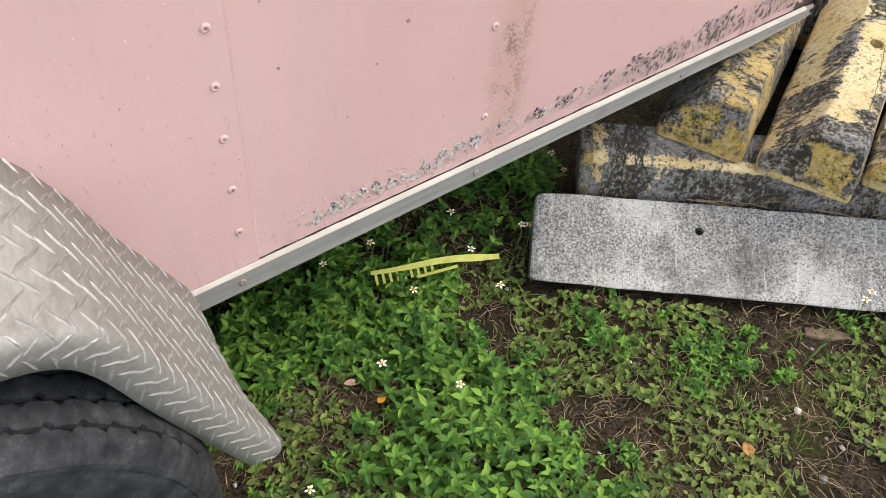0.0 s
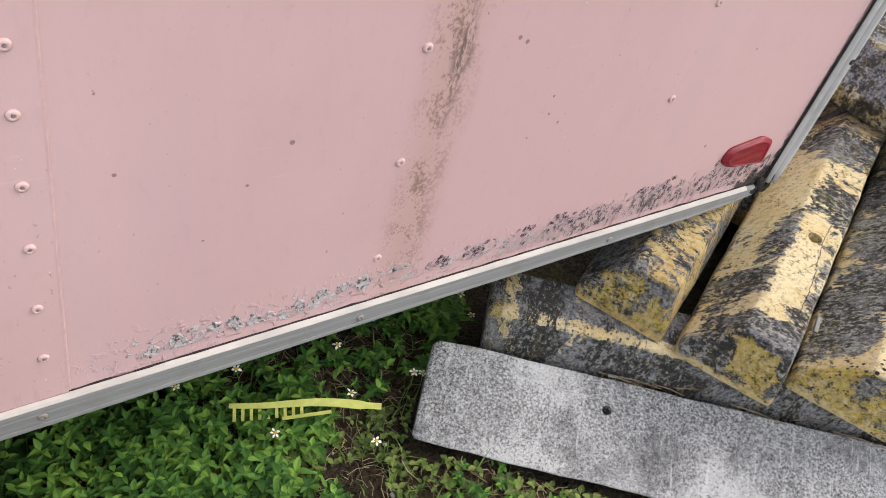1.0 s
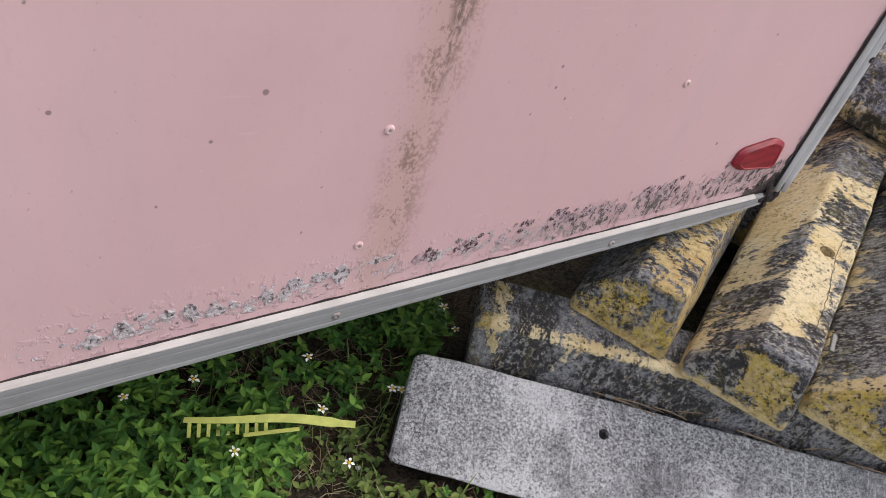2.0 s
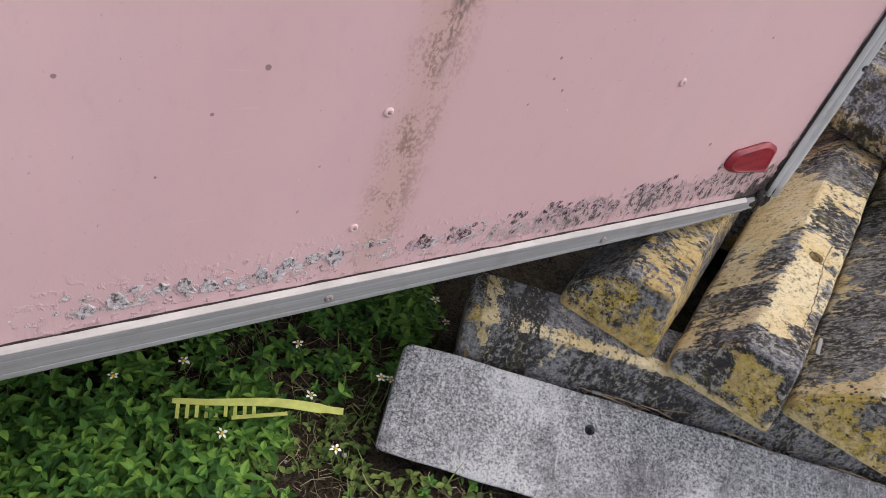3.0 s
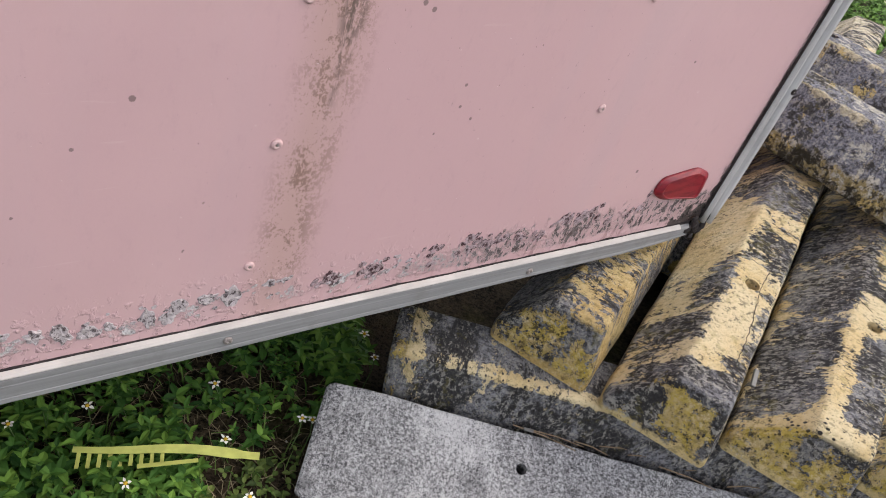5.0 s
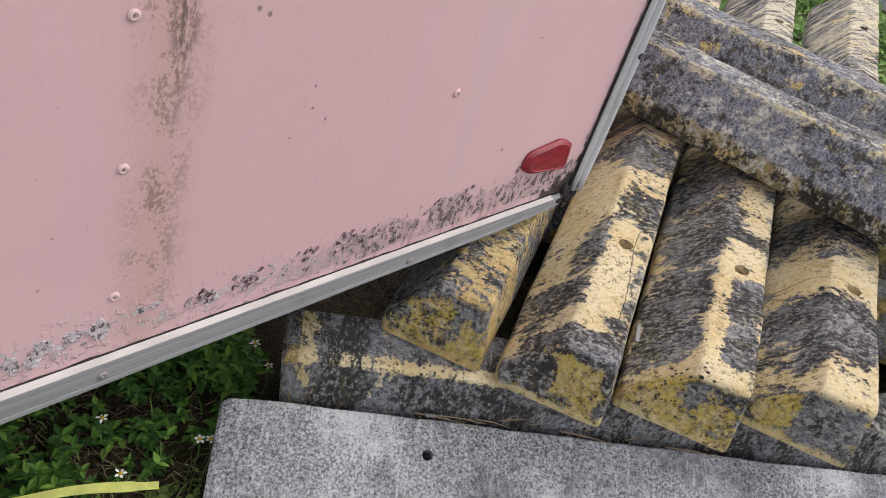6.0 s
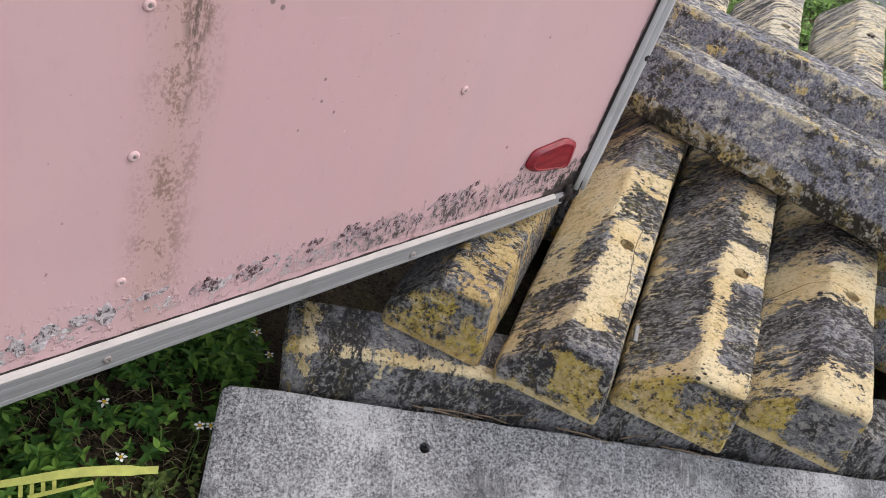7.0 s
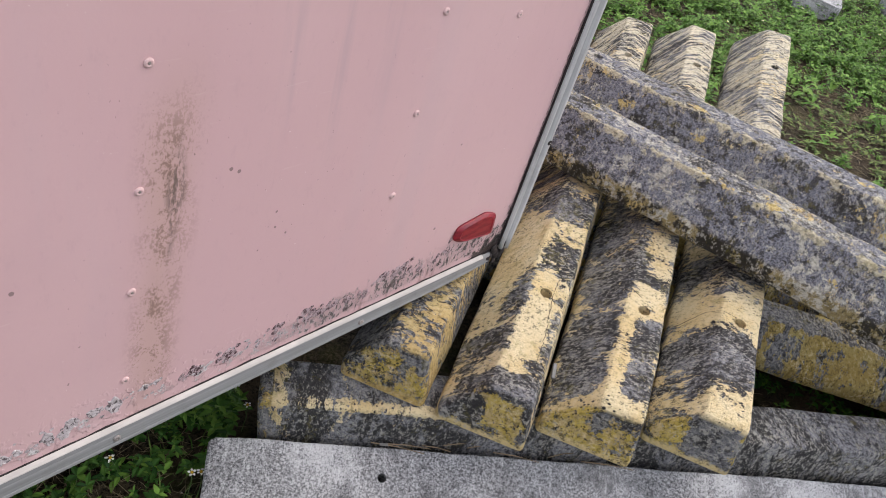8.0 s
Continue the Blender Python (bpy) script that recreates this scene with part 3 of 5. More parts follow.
M_RUBBER, M_RED = rubber(), red_lens()
M_RIM = plain("white_steel_rim", (0.6, 0.6, 0.58), 0.4, 0, 0.1, 10)
M_LEAF = leaf_mat("weed_leaf", (0.016, 0.053, 0.012), (0.058, 0.145, 0.026), (0.155, 0.285, 0.048))
M_SEEDLING = leaf_mat("seedling_leaf", (0.036, 0.056, 0.018), (0.080, 0.120, 0.030), (0.17, 0.22, 0.060))
M_LEAF_FAR = leaf_mat("weed_leaf_far", (0.040, 0.095, 0.016), (0.085, 0.185, 0.030), (0.17, 0.29, 0.06))
M_BLADE = straw_mat("grass_blade", (0.05, 0.12, 0.02), (0.13, 0.19, 0.05))
M_STRAW = straw_mat("dry_straw", (0.055, 0.040, 0.024), (0.30, 0.245, 0.155))
M_TWIG = plain("dry_twig", (0.20, 0.145, 0.095), 0.85, 0, 0.3, 80)
M_PEBBLE = straw_mat("pebble_grey", (0.16, 0.15, 0.14), (0.52, 0.50, 0.47))
M_PETAL = plain("white_petal", (0.78, 0.77, 0.72), 0.6, 0, 0.05, 200)
M_HEART = plain("yellow_flower_heart", (0.62, 0.40, 0.04), 0.7, 0, 0.2, 400)
M_STEM = plain("green_stem", (0.08, 0.14, 0.04), 0.6, 0, 0.2, 100)
M_TAPE = plain("yellow_green_plastic", (0.47, 0.49, 0.13), 0.45, 0, 0.14, 45)
M_BROWN = plain("brown_dead_leaf", (0.30, 0.17, 0.07), 0.8, 0, 0.3, 120)
M_ORANGE = plain("orange_dead_leaf", (0.55, 0.24, 0.03), 0.7, 0, 0.2, 120)
M_PLASTIC = plain("pale_plastic", (0.11, 0.11, 0.108), 0.4, 0, 0.12, 120)
M_LITTER = plain("pinkish_litter", (0.50, 0.30, 0.24), 0.6, 0, 0.3, 150)
M_WOOD = plain("weathered_wood", (0.15, 0.115, 0.085), 0.85, 0, 0.35, 50)


# ---- mesh helpers ----
def part(name, bm, mat, parent=None, label="", smooth=False):
    me = bpy.data.meshes.new(name)
    bmesh.ops.recalc_face_normals(bm, faces=bm.faces)
    bm.to_mesh(me)
    bm.free()
    me.materials.append(mat)
    if smooth:
        me.shade_smooth()
    ob = new(name, me)
    if parent:
        ob.parent = parent
    return tagged(ob, label)


def raw(name, verts, faces, mat, parent=None, label="", smooth=False):
    me = bpy.data.meshes.new(name)
    me.from_pydata(verts, [], faces)
    me.materials.append(mat)
    if smooth:
        me.shade_smooth()
    ob = new(name, me)
    if parent:
        ob.parent = parent
    return tagged(ob, label)


def box(bm, lo, hi, bevel=0.0, m=None):
    c = [(a + b) / 2 for a, b in zip(lo, hi)]
    s = [abs(b - a) for a, b in zip(lo, hi)]
    r = bmesh.ops.create_cube(bm, size=1, matrix=(m or Matrix()) @ Matrix.LocRotScale(c, None, s))
    if bevel:
        es = {e for v in r["verts"] for e in v.link_edges}
        bmesh.ops.bevel(bm, geom=list(es), offset=bevel, segments=2, affect='EDGES', profile=0.5)
    return bm


def loft(bm, rings, cap=True):
    """Joins closed rings of equal count."""
    vs = [[bm.verts.new(p) for p in r] for r in rings]
    n = len(vs[0])
    for a, b in zip(vs, vs[1:]):
        for i in range(n):
            bm.faces.new((a[i], a[(i + 1) % n], b[(i + 1) % n], b[i]))
    if cap:
        bm.faces.new(vs[0][::-1])
        bm.faces.new(vs[-1])
    return bm


def rounded(points, r, seg=3):
    """A closed outline with its corners rounded."""
    out, n = [], len(points)
    for i in range(n):
        p0, p, p1 = (Vector(points[(i + j) % n]) for j in (-1, 0, 1))
        d0, d1 = (p0 - p), (p1 - p)
        q = min(r, d0.length * 0.45, d1.length * 0.45)
        a, b = p + d0.normalized() * q, p + d1.normalized() * q
        for s in range(seg + 1):
            t = s / seg
            out.append((a * (1 - t) ** 2 + p * 2 * t * (1 - t) + b * t * t))
    return out


def empty(name, label, category, at=(0, 0, 0), group="", kind=""):
    ob = new(name)
    ob.location = at
    ob.empty_display_size = 0.1
    return tagged(ob, label, category, group, kind)


# ---- ground ----
GROUND = 0.06


def rise(x, y):
    """Height of the ground."""
    v = noise.noise((x * 1.3, y * 1.3, 0.3)) * 0.012 + noise.noise((x * 6, y * 6, 4.0)) * 0.008
    s, t = (x + 0.577) * 0.779 - (y - 0.080) * 0.627, (x + 0.577) * 0.627 + (y - 0.080) * 0.779
    if -0.05 < s < 1.9:
        v += 0.030 * math.exp(-((t + 0.19) / 0.05) ** 2) * min(1, (s + 0.05) / 0.15)
    return GROUND - 0.012 + v * (1 if abs(x) < 12 and abs(y) < 12 else 0)


def spaced(lo, hi, step):
    inner = list(np.arange(lo, hi + 1e-6, step))
    out, d, a = [], step, hi
    while a < 900:
        d *= 1.35
        a += d
        out.append(a)
    low, d, a = [], step, lo
    while a > -900:
        d *= 1.35
        a -= d
        low.append(a)
    return low[::-1] + inner + out


gx, gy = spaced(-2.2, 3.2, 0.035), spaced(-1.4, 2.0, 0.035)
verts = [(x, y, rise(x, y)) for y in gy for x in gx]
nx = len(gx)
faces = [(j * nx + i, j * nx + i + 1, (j + 1) * nx + i + 1, (j + 1) * nx + i) for j in range(len(gy) - 1) for i in range(nx - 1)]
ground = raw("ground", verts, faces, M_SOIL, smooth=True)
tagged(ground, "dark damp soil with moss and dry litter", "ground", kind="structure")

# ---- trailer ----
trailer = empty("trailer", "old pink travel trailer with corroded aluminium skin beside concrete stops", "trailer", (-1.6, 0.9, GROUND))
tp = Matrix.Translation((1.6, -0.9, -GROUND))


def tpart(name, bm, mat, parent=None, label="", smooth=False):
    """A part of the trailer, built in world coordinates."""
    ob = part(name, bm, mat, parent or trailer, label, smooth)
    if parent is None:
        ob.matrix_basis = tp
    return ob


SEAM_X, EDGE, TOP = -1.168, 0.432, 2.35


def rear_x(z):
    return 0.018 + 0.040 * (z - 0.44) if z < 1.2 else 0.048


def sheet(name, x0, y0, thick, right=False):
    bm = bmesh.new()
    zs = [EDGE, 0.6, 0.8, 1.0, 1.2, 1.6, TOP]
    rings = []
    for z in zs:
        x1 = rear_x(z) if right else SEAM_X + 0.075 * (z - 0.43)
        rings.append([(x0, y0, z), (x1, y0, z), (x1, y0 + thick, z), (x0, y0 + thick, z)])
    loft(bm, rings)
    return tpart(name, bm, M_PINK, None)


panel_r = sheet("side_panel", SEAM_X - 0.02, 0.0, 0.02, True)
tagged(panel_r, "pink skin with brown dirt run and blistered lower edge")
panel_l = sheet("side_panel", -3.6, -0.0025, 0.0022)
bm = bmesh.new()
loft(bm, [[(SEAM_X + 0.075 * (z - 0.43) + a, b, z) for a, b in ((-0.0006, -0.0028), (0.0014, -0.0022), (0.0030, -0.0003), (-0.0006, -0.0001))] for z in np.linspace(EDGE + 0.012, TOP, 60)])
part("seam_bead", bm, plain("grimy_pink_sealant", (0.515, 0.343, 0.352), 0.6, 0, 0.08, 60), panel_l)
bm = box(bmesh.new(), (-3.6, 0.0025, EDGE), (SEAM_X - 0.021, 0.02, TOP))
tpart("side_backing", bm, M_DARK)
bm = bmesh.new()
loft(bm, [[(rear_x(z) - 0.02, 0.021, z), (rear_x(z), 0.021, z), (rear_x(z), 2.2, z), (rear_x(z) - 0.02, 2.2, z)] for z in (EDGE + 0.01, 1.2, TOP)])
tpart("rear_wall", bm, M_FRONT)
tpart("front_wall", box(bmesh.new(), (-3.6, 0.021, EDGE), (-3.58, 2.2, TOP)), M_FRONT)
# unseen far side, carried down to 0.12 to block light from under the trailer
tpart("far_wall_light_block", box(bmesh.new(), (-3.6, 2.2, 0.12), (0.04, 2.22, TOP)), M_FRONT)
tpart("roof", box(bmesh.new(), (-3.65, -0.03, TOP), (0.09, 2.26, TOP + 0.04), 0.012), M_ROOF)
tpart("floor_pan", box(bmesh.new(), (-3.57, 0.03, 0.54), (0.0, 2.19, 0.58)), M_DARK)

# rivets: a domed head with a pin hole
def rivet_mesh():
    bm = bmesh.new()
    rings = []
    for r, h in ((0.0062, 0.0), (0.0060, 0.0012), (0.0046, 0.0026), (0.0026, 0.0031), (0.0021, 0.0020)):
        rings.append([(r * math.cos(a), -h, r * math.sin(a)) for a in np.linspace(0, 2 * math.pi, 14, endpoint=False)])
    loft(bm, rings)
    return bm


rivet0 = part("rivet", rivet_mesh(), M_RIVET, panel_r, smooth=True)
pin_bm = bmesh.new()
bmesh.ops.create_cone(pin_bm, cap_ends=True, segments=10, radius1=0.0021, radius2=0.0015, depth=0.001, matrix=pose(0, -0.0023, 0, 90))
pin0 = part("rivet_pin", pin_bm, M_PIN, rivet0)
spots = [(-0.779 + 0.053 * (z - 0.526), z) for z in (0.526, 0.685, 0.838, 0.999, 1.15, 1.30)]
spots += [(-0.335 + 0.055 * (z - 0.695), z) for z in (0.695, 0.844, 1.004, 1.16, 1.3)]
spots += [(-0.150, 0.98), (-0.62, 1.26)]
rivet0.location = (spots[0][0], 0, spots[0][1])
for x, z in spots[1:]:
    copy_thing(rivet0, Matrix.Translation((x, 0, z)))
for z in (0.514, 0.593, 0.678, 0.755, 0.832, 0.898, 0.97, 1.045):
    c = copy_thing(rivet0, Matrix.Translation((-1.184 + 0.072 * (z - 0.514), -0.0027, z)))
    c.parent = panel_l

# blistered oxide patches above the lower trim
def add_crust(vs, fs, x, z, rx, rz, turn, high):
    """A ragged raised scab on the side panel."""
    n, k, c, sn = 22, len(vs), math.cos(turn), math.sin(turn)
    vs.append((x, -high * 0.6, z))
    for f, h in ((0.34, 0.5), (0.66, 0.9), (0.90, 1.0), (1.0, 0.0)):
        for i in range(n):
            a = 6.2832 * i / n
            r = f * (1 + 0.55 * noise.noise((math.cos(a) * 1.7 + x * 90, math.sin(a) * 1.7 + z * 70, 3.0)) + 0.3 * noise.noise((math.cos(a) * 4 + x * 50, math.sin(a) * 4, 8.0)))
            u, v = rx * r * math.cos(a), rz * r * math.sin(a)
            up = 0.0 if h == 0 else high * max(0.15, h * (0.65 + 0.9 * noise.noise((u * 260 + x * 31, v * 260, 1.5))))
            vs.append((x + u * c - v * sn, -0.0002 - up, z + u * sn + v * c))
    for i in range(n):
        j = (i + 1) % n
        fs.append((k, k + 1 + i, k + 1 + j))
        for q in range(3):
            o = k + 1 + q * n
            fs.append((o + i, o + n + i, o + n + j, o + j))


SCABS = [(-1.071, 0.461, 0.012, 0.010), (-1.040, 0.466, 0.011, 0.016), (-1.022, 0.482, 0.007, 0.006), (-0.994, 0.474, 0.010, 0.010), (-0.969, 0.470, 0.010, 0.017), (-0.944, 0.465, 0.012, 0.010), (-0.924, 0.469, 0.005, 0.007),
         (-0.884, 0.469, 0.008, 0.015), (-0.864, 0.465, 0.010, 0.009), (-0.853, 0.478, 0.011, 0.012), (-0.822, 0.481, 0.012, 0.009), (-0.795, 0.478, 0.012, 0.017), (-0.751, 0.488, 0.007, 0.006), (-0.733, 0.489, 0.006, 0.004)]
for x, z, rx, rz in SCABS:
    a, b = [], []
    add_crust(a, b, x, z + 0.006, rx * 0.92, rz * 0.92, 0.25, 0.0022)
    raw("oxide_patch", a, b, M_CRUST, panel_r)
scab = random.Random(5)
a, b = [], []
for _ in range(230):
    t = scab.random()
    x = -0.70 + 0.58 * t
    low, tall = 0.466 + 0.022 * t, 0.030 + 0.022 * t
    z = low + tall * scab.betavariate(2.0, 2.2)
    if noise.noise((x * 22, z * 30, 5.0)) < -0.02:
        continue
    r = scab.uniform(0.0016, 0.0042) * (1.7 if scab.random() < 0.16 else 1)
    add_crust(a, b, x, z, r * scab.uniform(1.2, 2.2), r, scab.uniform(0.5, 1.1), 0.0016)
tagged(raw("oxide_crust", a, b, M_CRUST_DARK, panel_r, "dark blistered oxide along the lower edge"), kind="stuff")
a, b = [], []
for _ in range(80):
    x = scab.uniform(-1.14, -0.55)
    z = 0.462 + 0.030 * scab.random() + 0.012 * (x + 1.14)
    r = scab.uniform(0.0010, 0.0028)
    add_crust(a, b, x, z, r * scab.uniform(1.0, 2.0), r, scab.uniform(0.0, 1.2), 0.0012)
tagged(raw("oxide_dust", a, b, M_CRUST, panel_r, "small grey oxide blisters"), kind="stuff")

# lower trim: an extrusion with two grooves and a white upper lip
bm = bmesh.new()
prof = [(-0.002, 0.438), (-0.010, 0.436), (-0.013, 0.430), (-0.013, 0.4225), (-0.0124, 0.4215), (-0.0124, 0.4205), (-0.013, 0.4195), (-0.013, 0.399), (-0.0124, 0.398), (-0.0124, 0.397), (-0.0135, 0.396), (-0.014, 0.389), (-0.012, 0.386), (0.018, 0.386), (0.018, 0.392), (-0.002, 0.420)]
xs = list(np.linspace(-3.6, -0.06, 40)) + [-0.04, -0.02, -0.006]


def lip_z(x):
    """Upper edge of the lower trim."""
    return 0.450 + 0.010 * max(x, -1.6)


rings = []
for x in xs:
    t = max(0.0, (x + 0.10) / 0.10)
    tall = (0.030 + 0.012 * min(1.0, -x / 1.2)) / 0.052 * (1 - 0.35 * t)
    rings.append([(x, y * 0.65, lip_z(x) - (0.438 - z) * tall + 0.0010 * noise.noise((x * 7, 0, 2))) for y, z in prof])
loft(bm, rings)
trim = tpart("bottom_trim", bm, M_ALU, None, "grooved grey aluminium edge trim")
bm = bmesh.new()
rings = []
for i, x in enumerate(np.linspace(-3.6, -0.03, 260)):
    w = 0.0034 + 0.0009 * noise.noise((x * 9, 1, 0))
    z1 = lip_z(x)
    rings.append([(x, -0.0088, z1 - 0.0012 - w * 0.6), (x, -0.0090, z1 - 0.0018), (x, -0.0065, z1 + 0.0002 + w * 0.2), (x, -0.0022, z1 + 0.0026 + 0.0012 * noise.noise((x * 31, 4, 0))), (x, -0.0020, z1 - w)])
loft(bm, rings)
part("trim_lip", bm, M_WHITE, trim, "chipped chalky white upper lip")
bm = bmesh.new()
rings = [[(x, -0.0019, lip_z(x) - 0.001), (x, -0.0019, lip_z(x) + 0.0031 + 0.0026 * noise.noise((x * 34, 0, 9))), (x, 0.0, lip_z(x) + 0.0035 + 0.0026 * noise.noise((x * 34, 0, 9))), (x, 0.0, lip_z(x) - 0.001)] for x in np.linspace(-3.6, 0.0, 260)]
loft(bm, rings)
part("seal_strip", bm, M_SEAL, trim, "dark crumbling sealant")


def screw_mesh():
    bm = bmesh.new()
    rings = []
    for r, h in ((0.0060, 0.0), (0.0056, 0.0016), (0.0036, 0.0026), (0.0016, 0.0026), (0.0012, 0.0012)):
        rings.append([(r * math.cos(a), -h, r * math.sin(a)) for a in np.linspace(0, 2 * math.pi, 12, endpoint=False)])
    return loft(bm, rings)


screw0 = part("screw", screw_mesh(), M_PIN, trim, smooth=True)
screw0.location = (-1.2, -0.0083, 0.418)
for x in (-0.795, -0.345, -1.62):
    copy_thing(screw0, Matrix.Translation((x, -0.0083, lip_z(x) - 0.021)))

# rear corner moulding with two raised beads
bm = bmesh.new()
prof = [(-0.010, 0.0), (-0.009, -0.007), (-0.004, -0.011), (0.002, -0.010), (0.004, -0.006), (0.008, -0.006), (0.011, -0.013), (0.019, -0.015), (0.025, -0.011), (0.027, -0.003), (0.027, 0.035), (0.022, 0.035), (0.020, 0.002)]
rings = []
for z in np.linspace(0.452, TOP, 60):
    s = 0.62 + 0.24 * min(1, (z - 0.452) / 0.06)
    rings.append([(rear_x(z) + 0.006 + x * s, y + 0.0008 * noise.noise((0, 0, z * 9)), z) for x, y in prof])
loft(bm, rings)
post = tpart("corner_moulding", bm, M_POST, None, "grey aluminium corner moulding", True)
bm = bmesh.new()
rings = []
for z in np.linspace(0.46, TOP, 120):
    w = 0.0012 + 0.0016 * noise.noise((3, 0, z * 12))
    x = rear_x(z) - 0.0035
    rings.append([(x - w, -0.0015, z), (x - w * 0.4, -0.005, z), (x + 0.002, -0.005, z), (x + 0.002, -0.0005, z)])
loft(bm, rings)
part("seal_bead", bm, M_SEAL, post, "black cracked sealant bead")
cs0 = part("screw", screw_mesh(), M_SEAL, post, "rusted black screw", smooth=True)
cs0.location = (rear_x(0.705) + 0.021, -0.013, 0.705)
copy_thing(cs0, Matrix.Translation((rear_x(1.02) + 0.021, -0.013, 1.02)))
# torn, rusted end under the moulding
bm = bmesh.new()
for i in range(16):
    x, z = random.uniform(-0.012, 0.038), random.uniform(0.418, 0.462)
    s = random.uniform(0.004, 0.010)
    bmesh.ops.create_icosphere(bm, subdivisions=1, radius=s, matrix=Matrix.Translation((x, -0.006, z)) @ Matrix.Diagonal((1, 0.5, random.uniform(0.6, 1.4), 1)))
part("rusted_end", bm, M_SEAL, post, "black rusted torn metal")

# marker lamp: bevelled red hexagonal lens on a base
lamp = empty("marker_lamp", "", "")
lamp.parent = trailer
lamp.matrix_basis = tp
bm = bmesh.new()
hexa = [(-0.145, 0.534), (-0.138, 0.561), (-0.063, 0.572), (-0.029, 0.557), (-0.025, 0.507), (-0.121, 0.519)]
mid = Vector((sum(p[0] for p in hexa) / 6, sum(p[1] for p in hexa) / 6))
outline = rounded(hexa, 0.011, 4)
rings = []
for s, y in ((0.985, -0.0003), (0.985, -0.0010), (0.975, -0.0018)):
    rings.append([(mid.x + (p[0] - mid.x) * s, y, mid.y + (p[1] - mid.y) * s) for p in outline])
loft(bm, rings)
part("lamp_base", bm, M_SEAL, lamp)
bm = bmesh.new()
rings = []
for s, y in ((1.0, -0.0010), (1.0, -0.0040), (0.97, -0.0055), (0.82, -0.0095), (0.78, -0.0097), (0.74, -0.0088), (0.30, -0.0092)):
    rings.append([(mid.x + (p[0] - mid.x) * s, y, mid.y + (p[1] - mid.y) * s) for p in outline])
loft(bm, rings)
part("lens", bm, M_RED, lamp, "scuffed red plastic lens")

# fender of tread plate
WHEEL_X, WHEEL_Z, WHEEL_R = -1.666, 0.352, 0.322
wall_half = [(-1.287, 0.298), (-1.277, 0.352), (-1.268, 0.425), (-1.297, 0.510), (-1.330, 0.590), (-1.364, 0.690), (-1.400, 0.764), (-1.452, 0.808), (-1.53, 0.832), (WHEEL_X, 0.840)]
rim_half = [(-1.246, 0.270), (-1.274, 0.350), (-1.303, 0.435), (-1.336, 0.540), (-1.368, 0.645), (-1.408, 0.700), (-1.475, 0.728), (-1.57, 0.737), (WHEEL_X, 0.740)]
wall_prof = wall_half + [(2 * WHEEL_X - x, z) for x, z in wall_half[-2::-1]]
rim_prof = rim_half + [(2 * WHEEL_X - x, z) for x, z in rim_half[-2::-1]]


def smooth_line(pts, n):
    """Points at equal steps along a Catmull-Rom curve."""
    out = []
    P = [Vector(p) for p in pts]
    for i in range(len(P) - 1):
        a, b, c, d = P[max(i - 1, 0)], P[i], P[i + 1], P[min(i + 2, len(P) - 1)]
        for s in range(12):
            t = s / 12
            out.append(0.5 * (2 * b + (c - a) * t + (2 * a - 5 * b + 4 * c - d) * t * t + (3 * b - a - 3 * c + d) * t ** 3))
    out.append(P[-1])
    acc = [0.0]
    for p, q in zip(out, out[1:]):
        acc.append(acc[-1] + (q - p).length)
    res = []
    for L in np.linspace(0, acc[-1], n):
        j = min(max(int(np.searchsorted(acc, L)) - 1, 0), len(out) - 2)
        t = (L - acc[j]) / max(acc[j + 1] - acc[j], 1e-9)
        res.append(out[j].lerp(out[j + 1], min(max(t, 0), 1)))
    return res, acc[-1]


wall_arc, _ = smooth_line(wall_prof, 120)
rim_arc, ARC_LEN = smooth_line(rim_prof, 120)
WIDE, DROP, FOLD = 0.200, 0.030, 0.018


def fender_at(u, v):
    """A point of the fender: u along the arch, v from the wall outwards and down the skirt."""
    f = min(max(u / ARC_LEN, 0), 1) * 119
    i = min(int(f), 118)
    w = wall_arc[i].lerp(wall_arc[i + 1], f - i)
    p = rim_arc[i].lerp(rim_arc[i + 1], f - i)
    d = (rim_arc[i + 1] - rim_arc[i]).normalized()
    out = Vector((-d.y, d.x))
    if out.dot(p - Vector((WHEEL_X, 0.3))) < 0:
        out = -out
    flat = WIDE - FOLD
    bend = FOLD * math.pi / 2
    if v < flat:
        q, y = w.lerp(p, v / flat), -v
    elif v < flat + bend:
        a = (v - flat) / FOLD
        q, y = p - out * FOLD * (1 - math.cos(a)), -flat - FOLD * math.sin(a)
    else:
        q, y = p - out * (FOLD + v - flat - bend), -WIDE
    return Vector((q.x, y, q.y))


def fender_axes(u, v):
    e = 0.002
    p = fender_at(u, v)
    a = (fender_at(u + e, v) - fender_at(u - e, v)).normalized()
    b = (fender_at(u, v + e) - p).normalized()
    n = a.cross(b).normalized()
    if n.dot(Vector((p.x - WHEEL_X, p.y + 0.05, p.z - 0.3))) < 0:
        n = -n
    return p, a, b, n


VMAX = WIDE - FOLD + FOLD * math.pi / 2 + DROP
us = np.linspace(0.004, ARC_LEN - 0.004, 110)
vs = [0, 0.06, 0.12, WIDE - FOLD] + [WIDE - FOLD + FOLD * math.pi / 2 * k / 6 for k in range(1, 7)] + [VMAX - 0.02, VMAX]
bm = bmesh.new()
grid = []
for u in us:
    row = []
    k = min(u, ARC_LEN - u)
    for v in vs:
        vv = v
        if k < 0.03 and v > WIDE - FOLD:
            vv = min(v, WIDE - FOLD + (VMAX - WIDE + FOLD) * (0.45 + 0.55 * k / 0.03))
        row.append(bm.verts.new(fender_at(u, vv)))
    grid.append(row)
